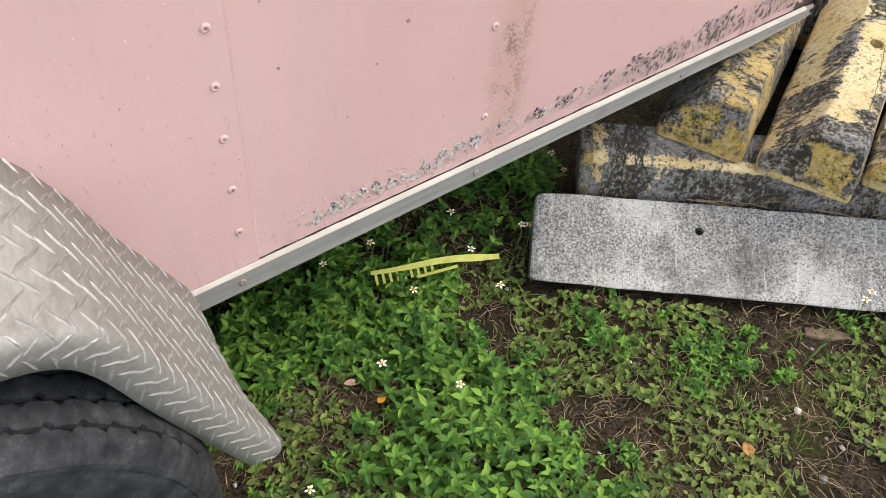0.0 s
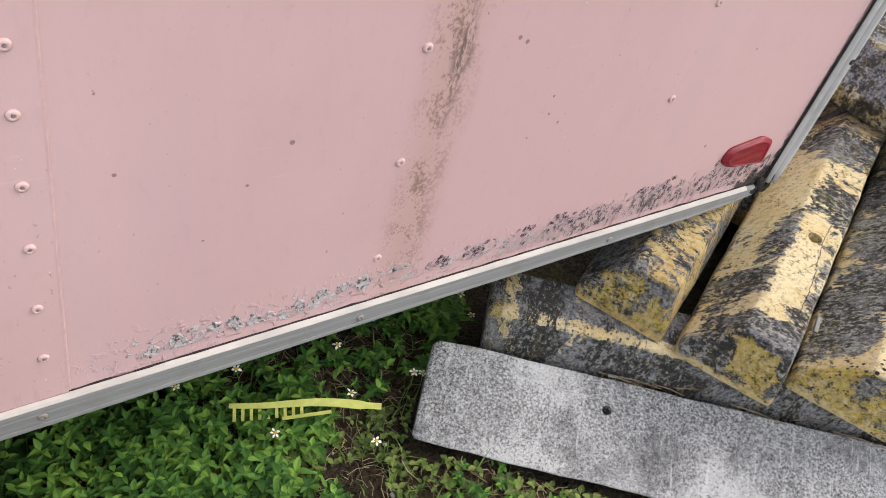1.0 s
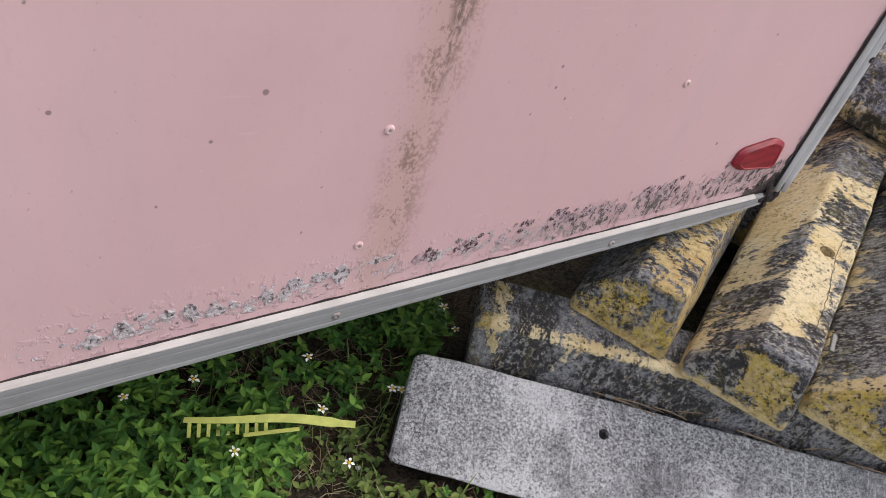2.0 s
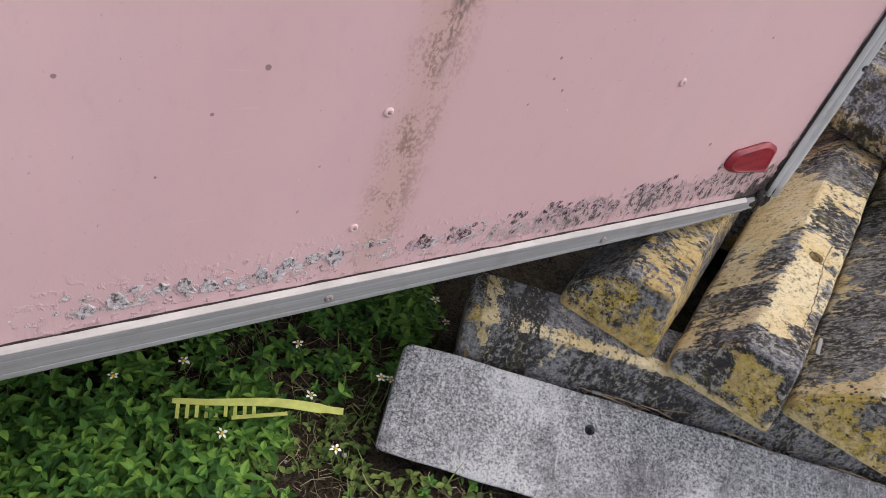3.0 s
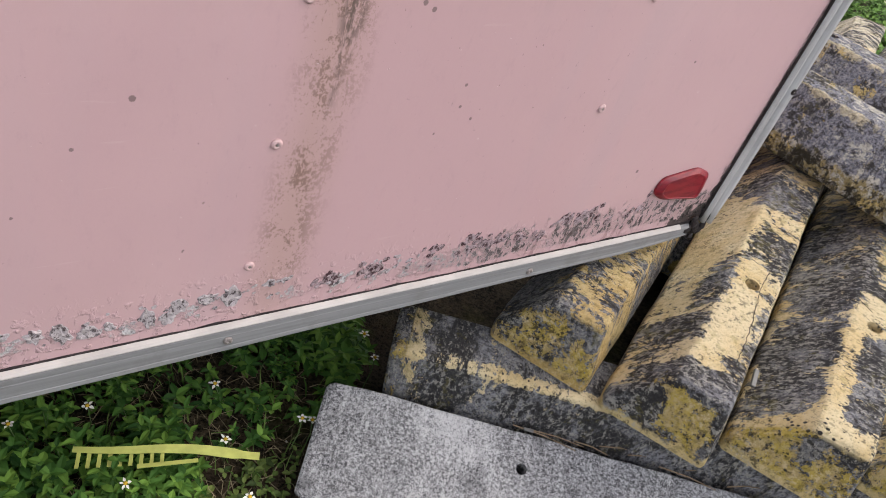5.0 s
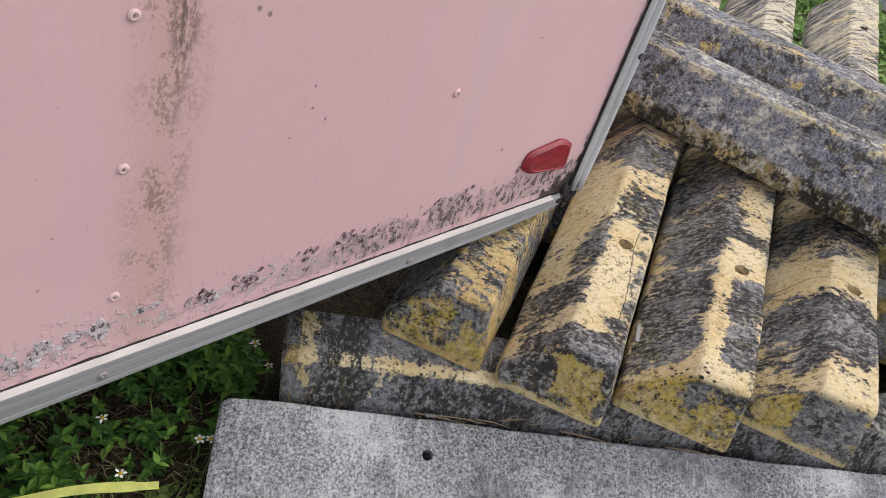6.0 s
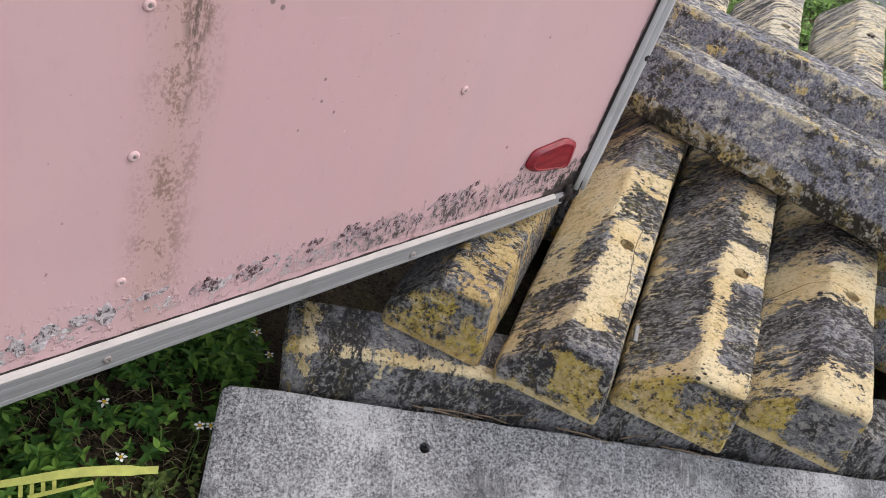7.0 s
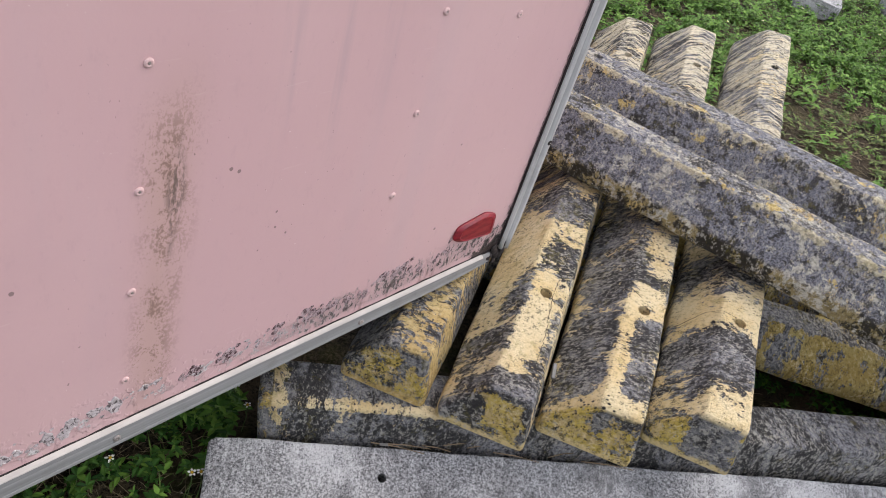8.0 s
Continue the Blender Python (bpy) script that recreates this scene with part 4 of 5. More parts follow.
for a, b in zip(grid, grid[1:]):
    for i in range(len(vs) - 1):
        bm.faces.new((a[i], a[i + 1], b[i + 1], b[i]))
fender = tpart("fender", bm, M_PLATE, None, "dull aluminium tread plate wheel arch", True)
so = fender.modifiers.new("thick", 'SOLIDIFY')
so.thickness, so.offset = 0.003, 0.0
# raised lozenges of the tread plate; those on the curved fold are joined
SHAPE = ((-1, 0, 0.0), (-0.5, 0.0022, 0.0), (0, 0.0030, 0.0), (0.5, 0.0022, 0.0), (1, 0, 0.0), (0.5, -0.0022, 0.0), (0, -0.0030, 0.0), (-0.5, -0.0022, 0.0), (-0.45, 0, 0.0016), (0.45, 0, 0.0016))
SIDES = ((0, 1, 8), (1, 2, 9, 8), (2, 3, 9), (3, 4, 9), (4, 5, 9), (5, 6, 9), (6, 7, 8, 9), (7, 0, 8))
LOZ = 0.0150
lz = bpy.data.meshes.new("lozenge")
lz.from_pydata([(LOZ * s, w, h) for s, w, h in SHAPE], [], SIDES)
lz.materials.append(M_LOZ)
fv, ff = [], []
PITCH = 0.0235
iu, count = 0, 0
u = 0.012
while u < ARC_LEN * 0.62:
    iv = 0
    v = 0.006 + (PITCH / 2 if iu % 2 else 0)
    while v < VMAX - 0.008:
        p, a, b, n = fender_axes(u, v)
        ang = radians(45 if (iu + iv) % 2 else -45)
        if u < 0.62 and v < WIDE - FOLD - 0.012 and count < 300:
            ob = new("lozenge", lz)
            ob.parent = fender
            ax = (a * math.cos(ang) + b * math.sin(ang)).normalized()
            ay = n.cross(ax)
            ob.matrix_basis = Matrix(((ax[0], ay[0], n[0], p[0] + n[0] * 0.0012), (ax[1], ay[1], n[1], p[1] + n[1] * 0.0012), (ax[2], ay[2], n[2], p[2] + n[2] * 0.0012), (0, 0, 0, 1)))
            count += 1
        else:
            k = len(fv)
            for s, w, h in SHAPE:
                uu = u + LOZ * s * math.cos(ang) - w * math.sin(ang)
                vv = v + LOZ * s * math.sin(ang) + w * math.cos(ang)
                q, _, _, m = fender_axes(min(max(uu, 0.004), ARC_LEN - 0.004), min(max(vv, 0.001), VMAX - 0.001))
                fv.append(tuple(q + m * (0.0012 + h)))
            ff += [tuple(k + i for i in f) for f in SIDES]
        v += PITCH
        iv += 1
    u += PITCH / 2 + 0.004
    iu += 1
loz = raw("tread_pattern", fv, ff, M_LOZ, fender)
tagged(loz, kind="stuff")

# wheel
wheel = empty("wheel", "", "")
wheel.parent = trailer
wheel.matrix_basis = tp
R = WHEEL_R
section = [(-0.020, R - 0.115), (0.0, R - 0.11), (-0.004, R - 0.075), (0.004, R - 0.045), (0.006, R - 0.028), (0.022, R - 0.022), (0.034, R - 0.014), (0.06, R - 0.010), (0.12, R - 0.010), (0.146, R - 0.014), (0.165, R - 0.02), (0.176, R - 0.05), (0.17, R - 0.11)]


def spin(points, y0, n=96):
    rings = []
    for a in np.linspace(0, 2 * math.pi, n, endpoint=False):
        rings.append([(WHEEL_X + r * math.cos(a), y0 + y, WHEEL_Z + r * math.sin(a)) for y, r in points])
    bm = bmesh.new()
    vs = [[bm.verts.new(p) for p in r] for r in rings]
    for i in range(n):
        a, b = vs[i], vs[(i + 1) % n]
        for j in range(len(points) - 1):
            bm.faces.new((a[j], a[j + 1], b[j + 1], b[j]))
    return bm


Y0 = -0.258
tyre = part("tyre", spin(section, Y0), M_RUBBER, wheel, "dusty black worn tyre", True)
STEPS = 468
for y0, y1, r0, r1 in ((0.004, 0.036, R - 0.024, R - 0.002), (0.041, 0.072, R - 0.003, R + 0.0015), (0.077, 0.108, R + 0.0015, R + 0.0015), (0.113, 0.144, R + 0.0015, R - 0.003)):
    rings = []
    for i in range(STEPS):
        a = 6.283185 * i / STEPS
        q = i % 9
        notch = 0.0060 if q in (0, 1) else 0.0
        other = 0.0060 if q in (4, 5) else 0.0
        wear = 0.0012 * noise.noise((math.cos(a) * 9, math.sin(a) * 9, y0 * 60))
        ca, sa = math.cos(a), math.sin(a)
        e0, e1 = y0 + (other if y0 > 0.01 else 0.0), y1 - notch
        rings.append([(WHEEL_X + r * ca, Y0 + yy, WHEEL_Z + r * sa) for yy, r in ((e0, r0 - 0.008), (e0 + 0.0012, r0 + wear - 0.001), ((e0 + e1) / 2, (r0 + r1) / 2 + wear + (0.004 if y0 < 0.01 else 0.0)), (e1 - 0.0012, r1 + wear), (e1, r1 - 0.009))])
    bm = bmesh.new()
    grid = [[bm.verts.new(p) for p in r] for r in rings]
    for i in range(STEPS):
        g, h = grid[i], grid[(i + 1) % STEPS]
        for q in range(4):
            bm.faces.new((g[q], g[q + 1], h[q + 1], h[q]))
    part("tread_rib", bm, M_RUBBER, wheel)
part("rim", spin([(0.03, 0.02), (0.03, 0.09), (0.05, 0.14), (0.02, 0.19), (0.0, R - 0.11), (-0.006, R - 0.105), (0.005, R - 0.10)], Y0), M_RIM, wheel, "white steel rim", True)


# ---- concrete wheel stops ----
def wheel_stop(label, p0, p1, mat, left=0.104, right=0.066, top=0.084, high=0.130, rim=0.036, holes=(0.30, -0.30), lip=0.018, seed=0, profile=None, hole_y=0.002, roll=0.0, bore=0.0125, crisp=0.0075):
    """A cast concrete parking stop; p0 and p1 are the middles of the top's two ends."""
    a, b = Vector(p0), Vector(p1)
    L = (b - a).length
    ex = (b - a).normalized()
    ey = Vector((0, 0, 1)).cross(ex).normalized()
    ez = ex.cross(ey)
    o = a - ez * high
    m = Matrix((( *[ex[0], ey[0], ez[0]], o[0]), (ex[1], ey[1], ez[1], o[1]), (ex[2], ey[2], ez[2], o[2]), (0, 0, 0, 1)))
    pts = profile or [(-right, 0), (-right + 0.003, rim), (-top / 2, high), (top / 2, high), (left - 0.003, rim), (left, 0)]
    out = rounded(pts, crisp, 3)
    cen = Vector((sum(p.x for p in out) / len(out), high * 0.45))
    ends = [(0.0, 0.90, 0), (0.004, 0.955, 0), (0.012, 0.99, 1)]
    st = [(x, s) for x, s, _ in ends] + [(x, 1.0) for x in np.linspace(0.03, L - 0.03, 54)] + [(L - x, s) for x, s, _ in ends[::-1]]
    rings = []
    for x, s in st:
        ring = []
        for p in out:
            q = cen + (p - cen) * s
            slope = lip * (q.y / high) * (1 - min(1, x / 0.10)) - lip * (q.y / high) * (1 - min(1, (L - x) / 0.10))
            w = Vector((x + slope, q.x, q.y))
            k = noise.noise((w.x * 9 + seed * 7.1, w.y * 14, w.z * 14)) * 0.0035 + noise.noise((w.x * 34 + seed, w.y * 40, w.z * 40)) * 0.0024
            n2 = (p - cen).normalized()
            w += Vector((0, n2.x, n2.y)) * k
            ring.append(tuple(w))
        rings.append(ring)
    bm = bmesh.new()
    loft(bm, rings)
    bmesh.ops.triangulate(bm, faces=[f for f in bm.faces if len(f.verts) > 4])
    ob = part("wheel_stop", bm, mat)
    if holes:
        cb = bmesh.new()
        for h in holes:
            bmesh.ops.create_cone(cb, cap_ends=True, segments=16, radius1=bore, radius2=bore + 0.001, depth=high * 1.1, matrix=Matrix.Translation(((h if h > 0 else L + h), hole_y, high * 0.62)))
        cut = part("cutter", cb, mat)
        bo = ob.modifiers.new("bore", 'BOOLEAN')
        bo.object, bo.operation, bo.solver = cut, 'DIFFERENCE', 'EXACT'
        bpy.context.view_layer.update()
        me = bpy.data.meshes.new_from_object(ob.evaluated_get(bpy.context.evaluated_depsgraph_get()))
        ob.modifiers.clear()
        ob.data = me
        bpy.data.objects.remove(cut)
    ob.matrix_world = m @ Matrix.Translation((0, 0, high)) @ Matrix.Rotation(radians(roll), 4, 'X') @ Matrix.Translation((0, 0, -high))
    return tagged(ob, label, "parking stop", "heap of concrete wheel stops")


UPPER = "worn yellow painted concrete wheel stop, black with mould, in a heap"
stop_a = wheel_stop("yellow concrete wheel stop running under the trailer corner", (-0.287, -0.080, 0.378), (1.26, 0.738, 0.46), M_GOLD, left=0.118, right=0.060, seed=1)
stop_b = wheel_stop(UPPER, (-0.205, -0.268, 0.383), (1.335, 0.562, 0.525), M_CREAM, left=0.122, right=0.060, seed=2)
stop_c = wheel_stop(UPPER, (-0.050, -0.414, 0.378), (1.485, 0.405, 0.550), M_YELLOW, left=0.136, right=0.060, seed=3)
stop_d = wheel_stop(UPPER, (0.118, -0.547, 0.375), (1.76, 0.262, 0.570), M_DEEP, left=0.128, right=0.060, seed=4)
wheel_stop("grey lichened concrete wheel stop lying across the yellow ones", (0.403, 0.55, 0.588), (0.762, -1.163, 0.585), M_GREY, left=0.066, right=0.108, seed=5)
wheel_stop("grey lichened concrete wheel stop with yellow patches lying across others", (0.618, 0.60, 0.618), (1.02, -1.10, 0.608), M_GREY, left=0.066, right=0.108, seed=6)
wheel_stop("yellow concrete wheel stop, coloured darker for shade, bearing the crossed ones", (0.225, 0.329, 0.280), (1.182, -1.124, 0.280), M_SHADE, left=0.066, right=0.102, high=0.118, seed=7)
wheel_stop("yellow concrete wheel stop, coloured darker for shade, half hidden under the crossed ones", (0.367, 0.422, 0.325), (1.324, -1.031, 0.325), M_SHADE, left=0.066, right=0.100, high=0.172, seed=12)
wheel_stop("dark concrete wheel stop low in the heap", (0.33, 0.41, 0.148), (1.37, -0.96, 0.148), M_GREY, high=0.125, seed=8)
d = Vector((0.779, -0.627, 0))
side = Vector((0.627, 0.779, 0))
q = Vector((-0.484, 0.040, 0.252)) + side * 0.052
wheel_stop("concrete wheel stop on its side, half yellow, half grey", q, q + d * 1.78, M_LOW, high=0.225, holes=(), lip=-0.020, seed=9,
           profile=[(-0.058, 0.0), (-0.054, 0.225), (0.053, 0.225), (0.115, 0.06), (0.10, 0.0)])
q = Vector((-0.628, 0.015, 0.1375))
slab = wheel_stop("upturned concrete wheel stop with pale pitted base", q, q + d * 1.80, M_SLAB, high=0.115, holes=(0.322,), hole_y=0.036, bore=0.008, lip=0.0, seed=10, roll=23.9,
                  profile=[(-0.060, 0.0), (-0.090, 0.103), (-0.093, 0.115), (0.093, 0.115), (0.090, 0.103), (0.060, 0.0)])


def crack(stop, points):
    """A hair crack that follows the stop's surface."""
    bpy.context.view_layer.update()
    vs, fs = [], []
    for (xa, ya), (xb, yb) in zip(points, points[1:]):
        n = max(2, int(math.hypot(xb - xa, yb - ya) / 0.006))
        for i in range(n + 1):
            t = i / n
            px, py = xa + (xb - xa) * t, ya + (yb - ya) * t
            jx, jy = 0.004 * noise.noise((px * 90, py * 90, 1.0)), 0.004 * noise.noise((px * 90, py * 90, 6.0))
            ok, hit, _, _ = stop.ray_cast((px + jx, py + jy, 0.30), (0, 0, -1))
            if not ok or hit.z < 0.03:
                continue
            w = 0.0005 + 0.0004 * abs(noise.noise((px * 200, py * 200, 2.0)))
            d = Vector((yb - ya, xa - xb, 0)).normalized() * w
            k = len(vs)
            vs += [tuple(hit + Vector((0, 0, 0.0004)) + d), tuple(hit + Vector((0, 0, 0.0004)) - d)]
            if i and k >= 2:
                fs.append((k - 2, k - 1, k + 1, k))
    raw("crack", vs, fs, M_SEAL, stop, "dark hair crack")


crack(stop_b, [(0.09, -0.024), (0.20, -0.022), (0.30, -0.012), (0.42, -0.020)])
crack(stop_c, [(0.355, 0.060), (0.352, 0.035), (0.335, 0.012)])
crack(stop_d, [(0.30, 0.115), (0.325, 0.070), (0.315, 0.035), (0.310, 0.005)])
# far supports under the raised ends
wheel_stop("grey concrete wheel stop under the raised ends", (0.92, 0.64, 0.372), (1.40, 0.11, 0.372), M_GREY, high=0.18, rim=0.06, left=0.1, right=0.1, holes=(), seed=11)


# ---- weeds ----
rng = random.Random(11)


def add_leaf(vs, fs, p, yaw, pitch, L, W, droop):
    """One folded, pointed leaf with a midrib."""
    cy, sy, cp, sp = math.cos(yaw), math.sin(yaw), math.cos(pitch), math.sin(pitch)
    k = len(vs)
    for s, w, h in ((0, 0, 0), (0.16, 0.30, 0.05), (0.16, 0, -0.02), (0.16, -0.30, 0.05), (0.42, 0.50, 0.13), (0.42, 0, -0.03), (0.42, -0.50, 0.13), (0.74, 0.33, 0.09), (0.74, 0, -0.02), (0.74, -0.33, 0.09), (1, 0, 0)):
        a, b, c = s * L, w * W, h * W - droop * L * s * s
        x, z = a * cp - c * sp, a * sp + c * cp
        vs.append((p[0] + x * cy - b * sy, p[1] + x * sy + b * cy, p[2] + z))
    fs += [(k, k + 2, k + 1), (k, k + 3, k + 2)]
    for o in (1, 4):
        fs += [(k + o, k + o + 1, k + o + 4, k + o + 3), (k + o + 1, k + o + 2, k + o + 5, k + o + 4)]
    fs += [(k + 7, k + 8, k + 10), (k + 8, k + 9, k + 10)]


def add_stem(vs, fs, p, q, r):
    d = (Vector(q) - Vector(p))
    a = d.orthogonal().normalized() * r
    b = d.cross(a).normalized() * r
    k = len(vs)
    for o in (p, q):
        for e in (a, -a * 0.5 + b * 0.87, -a * 0.5 - b * 0.87):
            vs.append(tuple(Vector(o) + e))
    for i in range(3):
        j = (i + 1) % 3
        fs.append((k + i, k + j, k + 3 + j, k + 3 + i))


def plant(vs, fs, sv, sf, x, y, size):
    """A weed with opposite leaves in tiers."""
    z = rise(x, y)
    for _ in range(rng.randint(1, 4)):
        lean, way = rng.uniform(0.1, 0.75), rng.uniform(0, 6.28)
        h = size * rng.uniform(0.6, 1.2)
        bx, by = x + rng.gauss(0, 0.012), y + rng.gauss(0, 0.012)
        tiers = rng.randint(2, 5)
        turn = rng.uniform(0, 6.28)
        prev = (bx, by, z)
        for t in range(1, tiers + 1):
            f = t / tiers
            p = (bx + math.cos(way) * lean * h * f, by + math.sin(way) * lean * h * f, z + h * f * (1 - 0.2 * lean))
            add_stem(sv, sf, prev, p, 0.0009)
            prev = p
            L = size * rng.uniform(0.24, 0.56) * (1.10 - 0.50 * f) + 0.006
            n = 2 if t < tiers else rng.randint(3, 5)
            for i in range(n):
                add_leaf(vs, fs, p, turn + 6.283 * i / n + rng.uniform(-0.3, 0.3), rng.uniform(-0.15, 0.55) + (0.3 if t == tiers else 0), L * rng.uniform(0.8, 1.15), L * rng.uniform(0.40, 0.62), rng.uniform(0.05, 0.6))
            turn += 1.57


def blocked(x, y):
    """Under a stop that lies on the ground."""
    for o, w0, w1, L in (((-0.577, 0.080), -0.175, 0.01, 1.8), ((-0.484, 0.04), 0.0, 0.12, 1.78)):
        rx, ry = x - o[0], y - o[1]
        s, t = rx * 0.779 - ry * 0.627, rx * 0.627 + ry * 0.779
        if -0.01 < s < L and w0 < t < w1:
            return True
    rx, ry = x + 0.484, y - 0.04
    s, t = rx * 0.779 - ry * 0.627, rx * 0.627 + ry * 0.779
    if s > -0.06 - 0.5 * max(0.0, t - 0.15) and t > 0.05 and x < 0.5:
        return True
    return (x - WHEEL_X) ** 2 < 0.30 ** 2 and -0.25 < y < 0.02


PATCHES = [(-0.87, -0.16, 0.09, 0.7), (-0.99, -0.22, 0.09, 0.7), (-1.02, 0.07, 0.12, 0.6), (-0.96, -0.04, 0.09, 0.5), (-1.16, -0.22, 0.08, 0.5), (-0.77, -0.47, 0.09, 0.6), (-0.60, -0.21, 0.06, 0.4),
           (-0.51, -0.36, 0.08, 0.5), (-0.41, -0.46, 0.07, 0.5), (-0.18, -0.45, 0.08, 0.6), (-1.17, 0.10, 0.10, 0.4), (-0.94, -0.36, 0.12, 0.6), (-1.14, -0.04, 0.08, -0.8), (-1.20, -0.11, 0.07, -0.6),
           (-0.78, -0.07, 0.08, -0.6), (-0.64, -0.36, 0.07, -0.4), (-0.52, -0.57, 0.10, -0.5), (-0.35, -0.56, 0.12, -0.5), (-0.64, 0.04, 0.07, -0.9), (-0.65, -0.12, 0.06, -0.3), (-0.64, -0.50, 0.07, -0.5)]


def lush(x, y):
    """How thickly the weeds grow at a place near the trailer."""
    n = noise.noise((x * 3.4 + 3.0, y * 3.4, 7.0)) + 0.6 * noise.noise((x * 9.0, y * 9.0, 2.0))
    v = 0.34 + 0.75 * n
    for px, py, r, a in PATCHES:
        v += a * math.exp(-((x - px) ** 2 + (y - py) ** 2) / (r * r))
    if y > 0.02:
        v += 0.40
    away = (x + 0.80) * 0.75 - (y + 0.22) * 0.75
    if y < 0.0:
        v -= max(0.0, min(0.42, away * 1.6))
    return v


lv, lf, sv, sf = [], [], [], []
placed = 0
while placed < 2100:
    x, y = rng.uniform(-1.9, 0.9), rng.gauss(-0.15, 0.42)
    if y > 0.9 or y < -1.35:
        continue
    if blocked(x, y) or (x > 0.0 and y > -0.35 and rng.random() < 0.7):
        placed += 0.15
        continue
    d = lush(x, y)
    if rng.random() > d:
        placed += 0.08
        continue
    size = rng.uniform(0.018, 0.030) if rng.random() < 0.35 else rng.uniform(0.028, 0.056) * (0.75 + 0.45 * min(1, max(0, d)))
    if y < -0.1:
        size *= 1.0 - 0.42 * max(0.0, min(1.0, ((x + 0.80) * 0.75 - (y + 0.22) * 0.75) * 3.5))
    if (x + 1.29) ** 2 + (y + 0.1) ** 2 < 0.02:
        size *= 0.6
    plant(lv, lf, sv, sf, x, y, size)
    placed += 1
for _ in range(70):
    plant(lv, lf, sv, sf, rng.uniform(0.66, 1.35), rng.uniform(-0.80, -0.34), rng.uniform(0.02, 0.045))
weeds = raw("weeds", lv, lf, M_LEAF)
tagged(weeds, "low green broad-leaved weeds covering the soil", "weeds", kind="stuff")
stems = raw("weed_stems", sv, sf, M_STEM, weeds)
tagged(stems, kind="stuff")

lv, lf, sv, sf = [], [], [], []
placed = 0
while placed < 7500:
    x, y = 1.0 + abs(rng.gauss(0, 3.0)), rng.gauss(0.8, 2.0)
    bare = noise.noise((x * 0.9, y * 0.9, 12.0)) + 0.25
    bare += 0.5 * max(0, (x - 2.0) / 2) + 0.35 * max(0, y - 0.6) - 1.7 * max(0, 1 - math.hypot((x - 2.55) / 0.95, (y - 0.12) / 0.62)) - 1.2 * max(0, 1 - math.hypot((x - 2.1) / 0.7, (y - 1.1) / 0.5)) - (0.5 if x < 2.0 else 0)
    if rng.random() > 0.62 + bare or (x < 1.85 and -0.2 < y - 0.5 * (x - 1.0) < 0.5):
        placed += 0.05
        continue
    plant(lv, lf, sv, sf, x, y, rng.uniform(0.035, 0.085))
    placed += 1
for _ in range(130):
    x, y = rng.gauss(2.5, 0.5), rng.gauss(0.2, 0.45)
    if x > 1.95 or y < 0.1:
        plant(lv, lf, sv, sf, x, y, rng.uniform(0.006, 0.020))
mv, mf = [], []
for _ in range(3600):
    x, y = rng.uniform(1.6, 3.6), rng.uniform(-0.8, 1.0)
    if noise.noise((x * 3, y * 3, 17.0)) < -0.22 or (x < 1.95 and y > -0.2):
        continue
    n, a, z = rng.randint(2, 5), rng.uniform(0, 6.28), rise(x, y) + rng.uniform(0.004, 0.022)
    for i in range(n):
        L = rng.uniform(0.010, 0.028)
        add_leaf(mv, mf, (x, y, z), a + 6.283 * i / n, rng.uniform(0, 0.6), L, L * 0.45, 0.2)
tagged(raw("seedlings", mv, mf, M_SEEDLING), "olive seedlings and moss on bare soil behind the heap", "seedlings", kind="stuff")
far_weeds = raw("weeds", lv, lf, M_LEAF_FAR)
tagged(far_weeds, "bright green weeds behind the heap of concrete stops", "weeds", kind="stuff")
lv2, lf2, sv2, sf2 = [], [], [], []
for _ in range(2600):
    a, r = rng.uniform(0, 6.283), 1.6 + abs(rng.gauss(0, 4.5))
    x, y = -0.6 + r * math.cos(a), -0.3 + r * math.sin(a)
    if -3.7 < x < 0.2 and -0.1 < y < 2.3 or (-1.9 < x < 1.9 and -1.3 < y < 0.9):
        continue
    plant(lv2, lf2, sv2, sf2, x, y, rng.uniform(0.05, 0.13))
around = raw("weeds", lv2, lf2, M_LEAF_FAR)
tagged(around, "scattered green weeds on open soil round the trailer", "weeds", kind="stuff")
ast = raw("weed_stems", sv2, sf2, M_STEM, around)
tagged(ast, kind="stuff")
fst = raw("weed_stems", sv, sf, M_STEM, far_weeds)
tagged(fst, kind="stuff")

# seedlings on the barer soil
lv, lf = [], []
for _ in range(8000):
    x, y = rng.uniform(-1.3, 0.3), rng.uniform(-1.0, 0.05)
    if blocked(x, y) or noise.noise((x * 4, y * 4, 31.0)) < -0.12:
        continue
    n, a = rng.randint(2, 4), rng.uniform(0, 6.28)
    z = rise(x, y) + rng.uniform(0.002, 0.016)
    for i in range(n):
        L = rng.uniform(0.005, 0.017)
        add_leaf(lv, lf, (x, y, z), a + 6.283 * i / n, rng.uniform(0, 0.5), L, L * 0.7, 0.2)
tagged(raw("seedlings", lv, lf, M_SEEDLING), "tiny green seedlings on bare soil", "seedlings", kind="stuff")

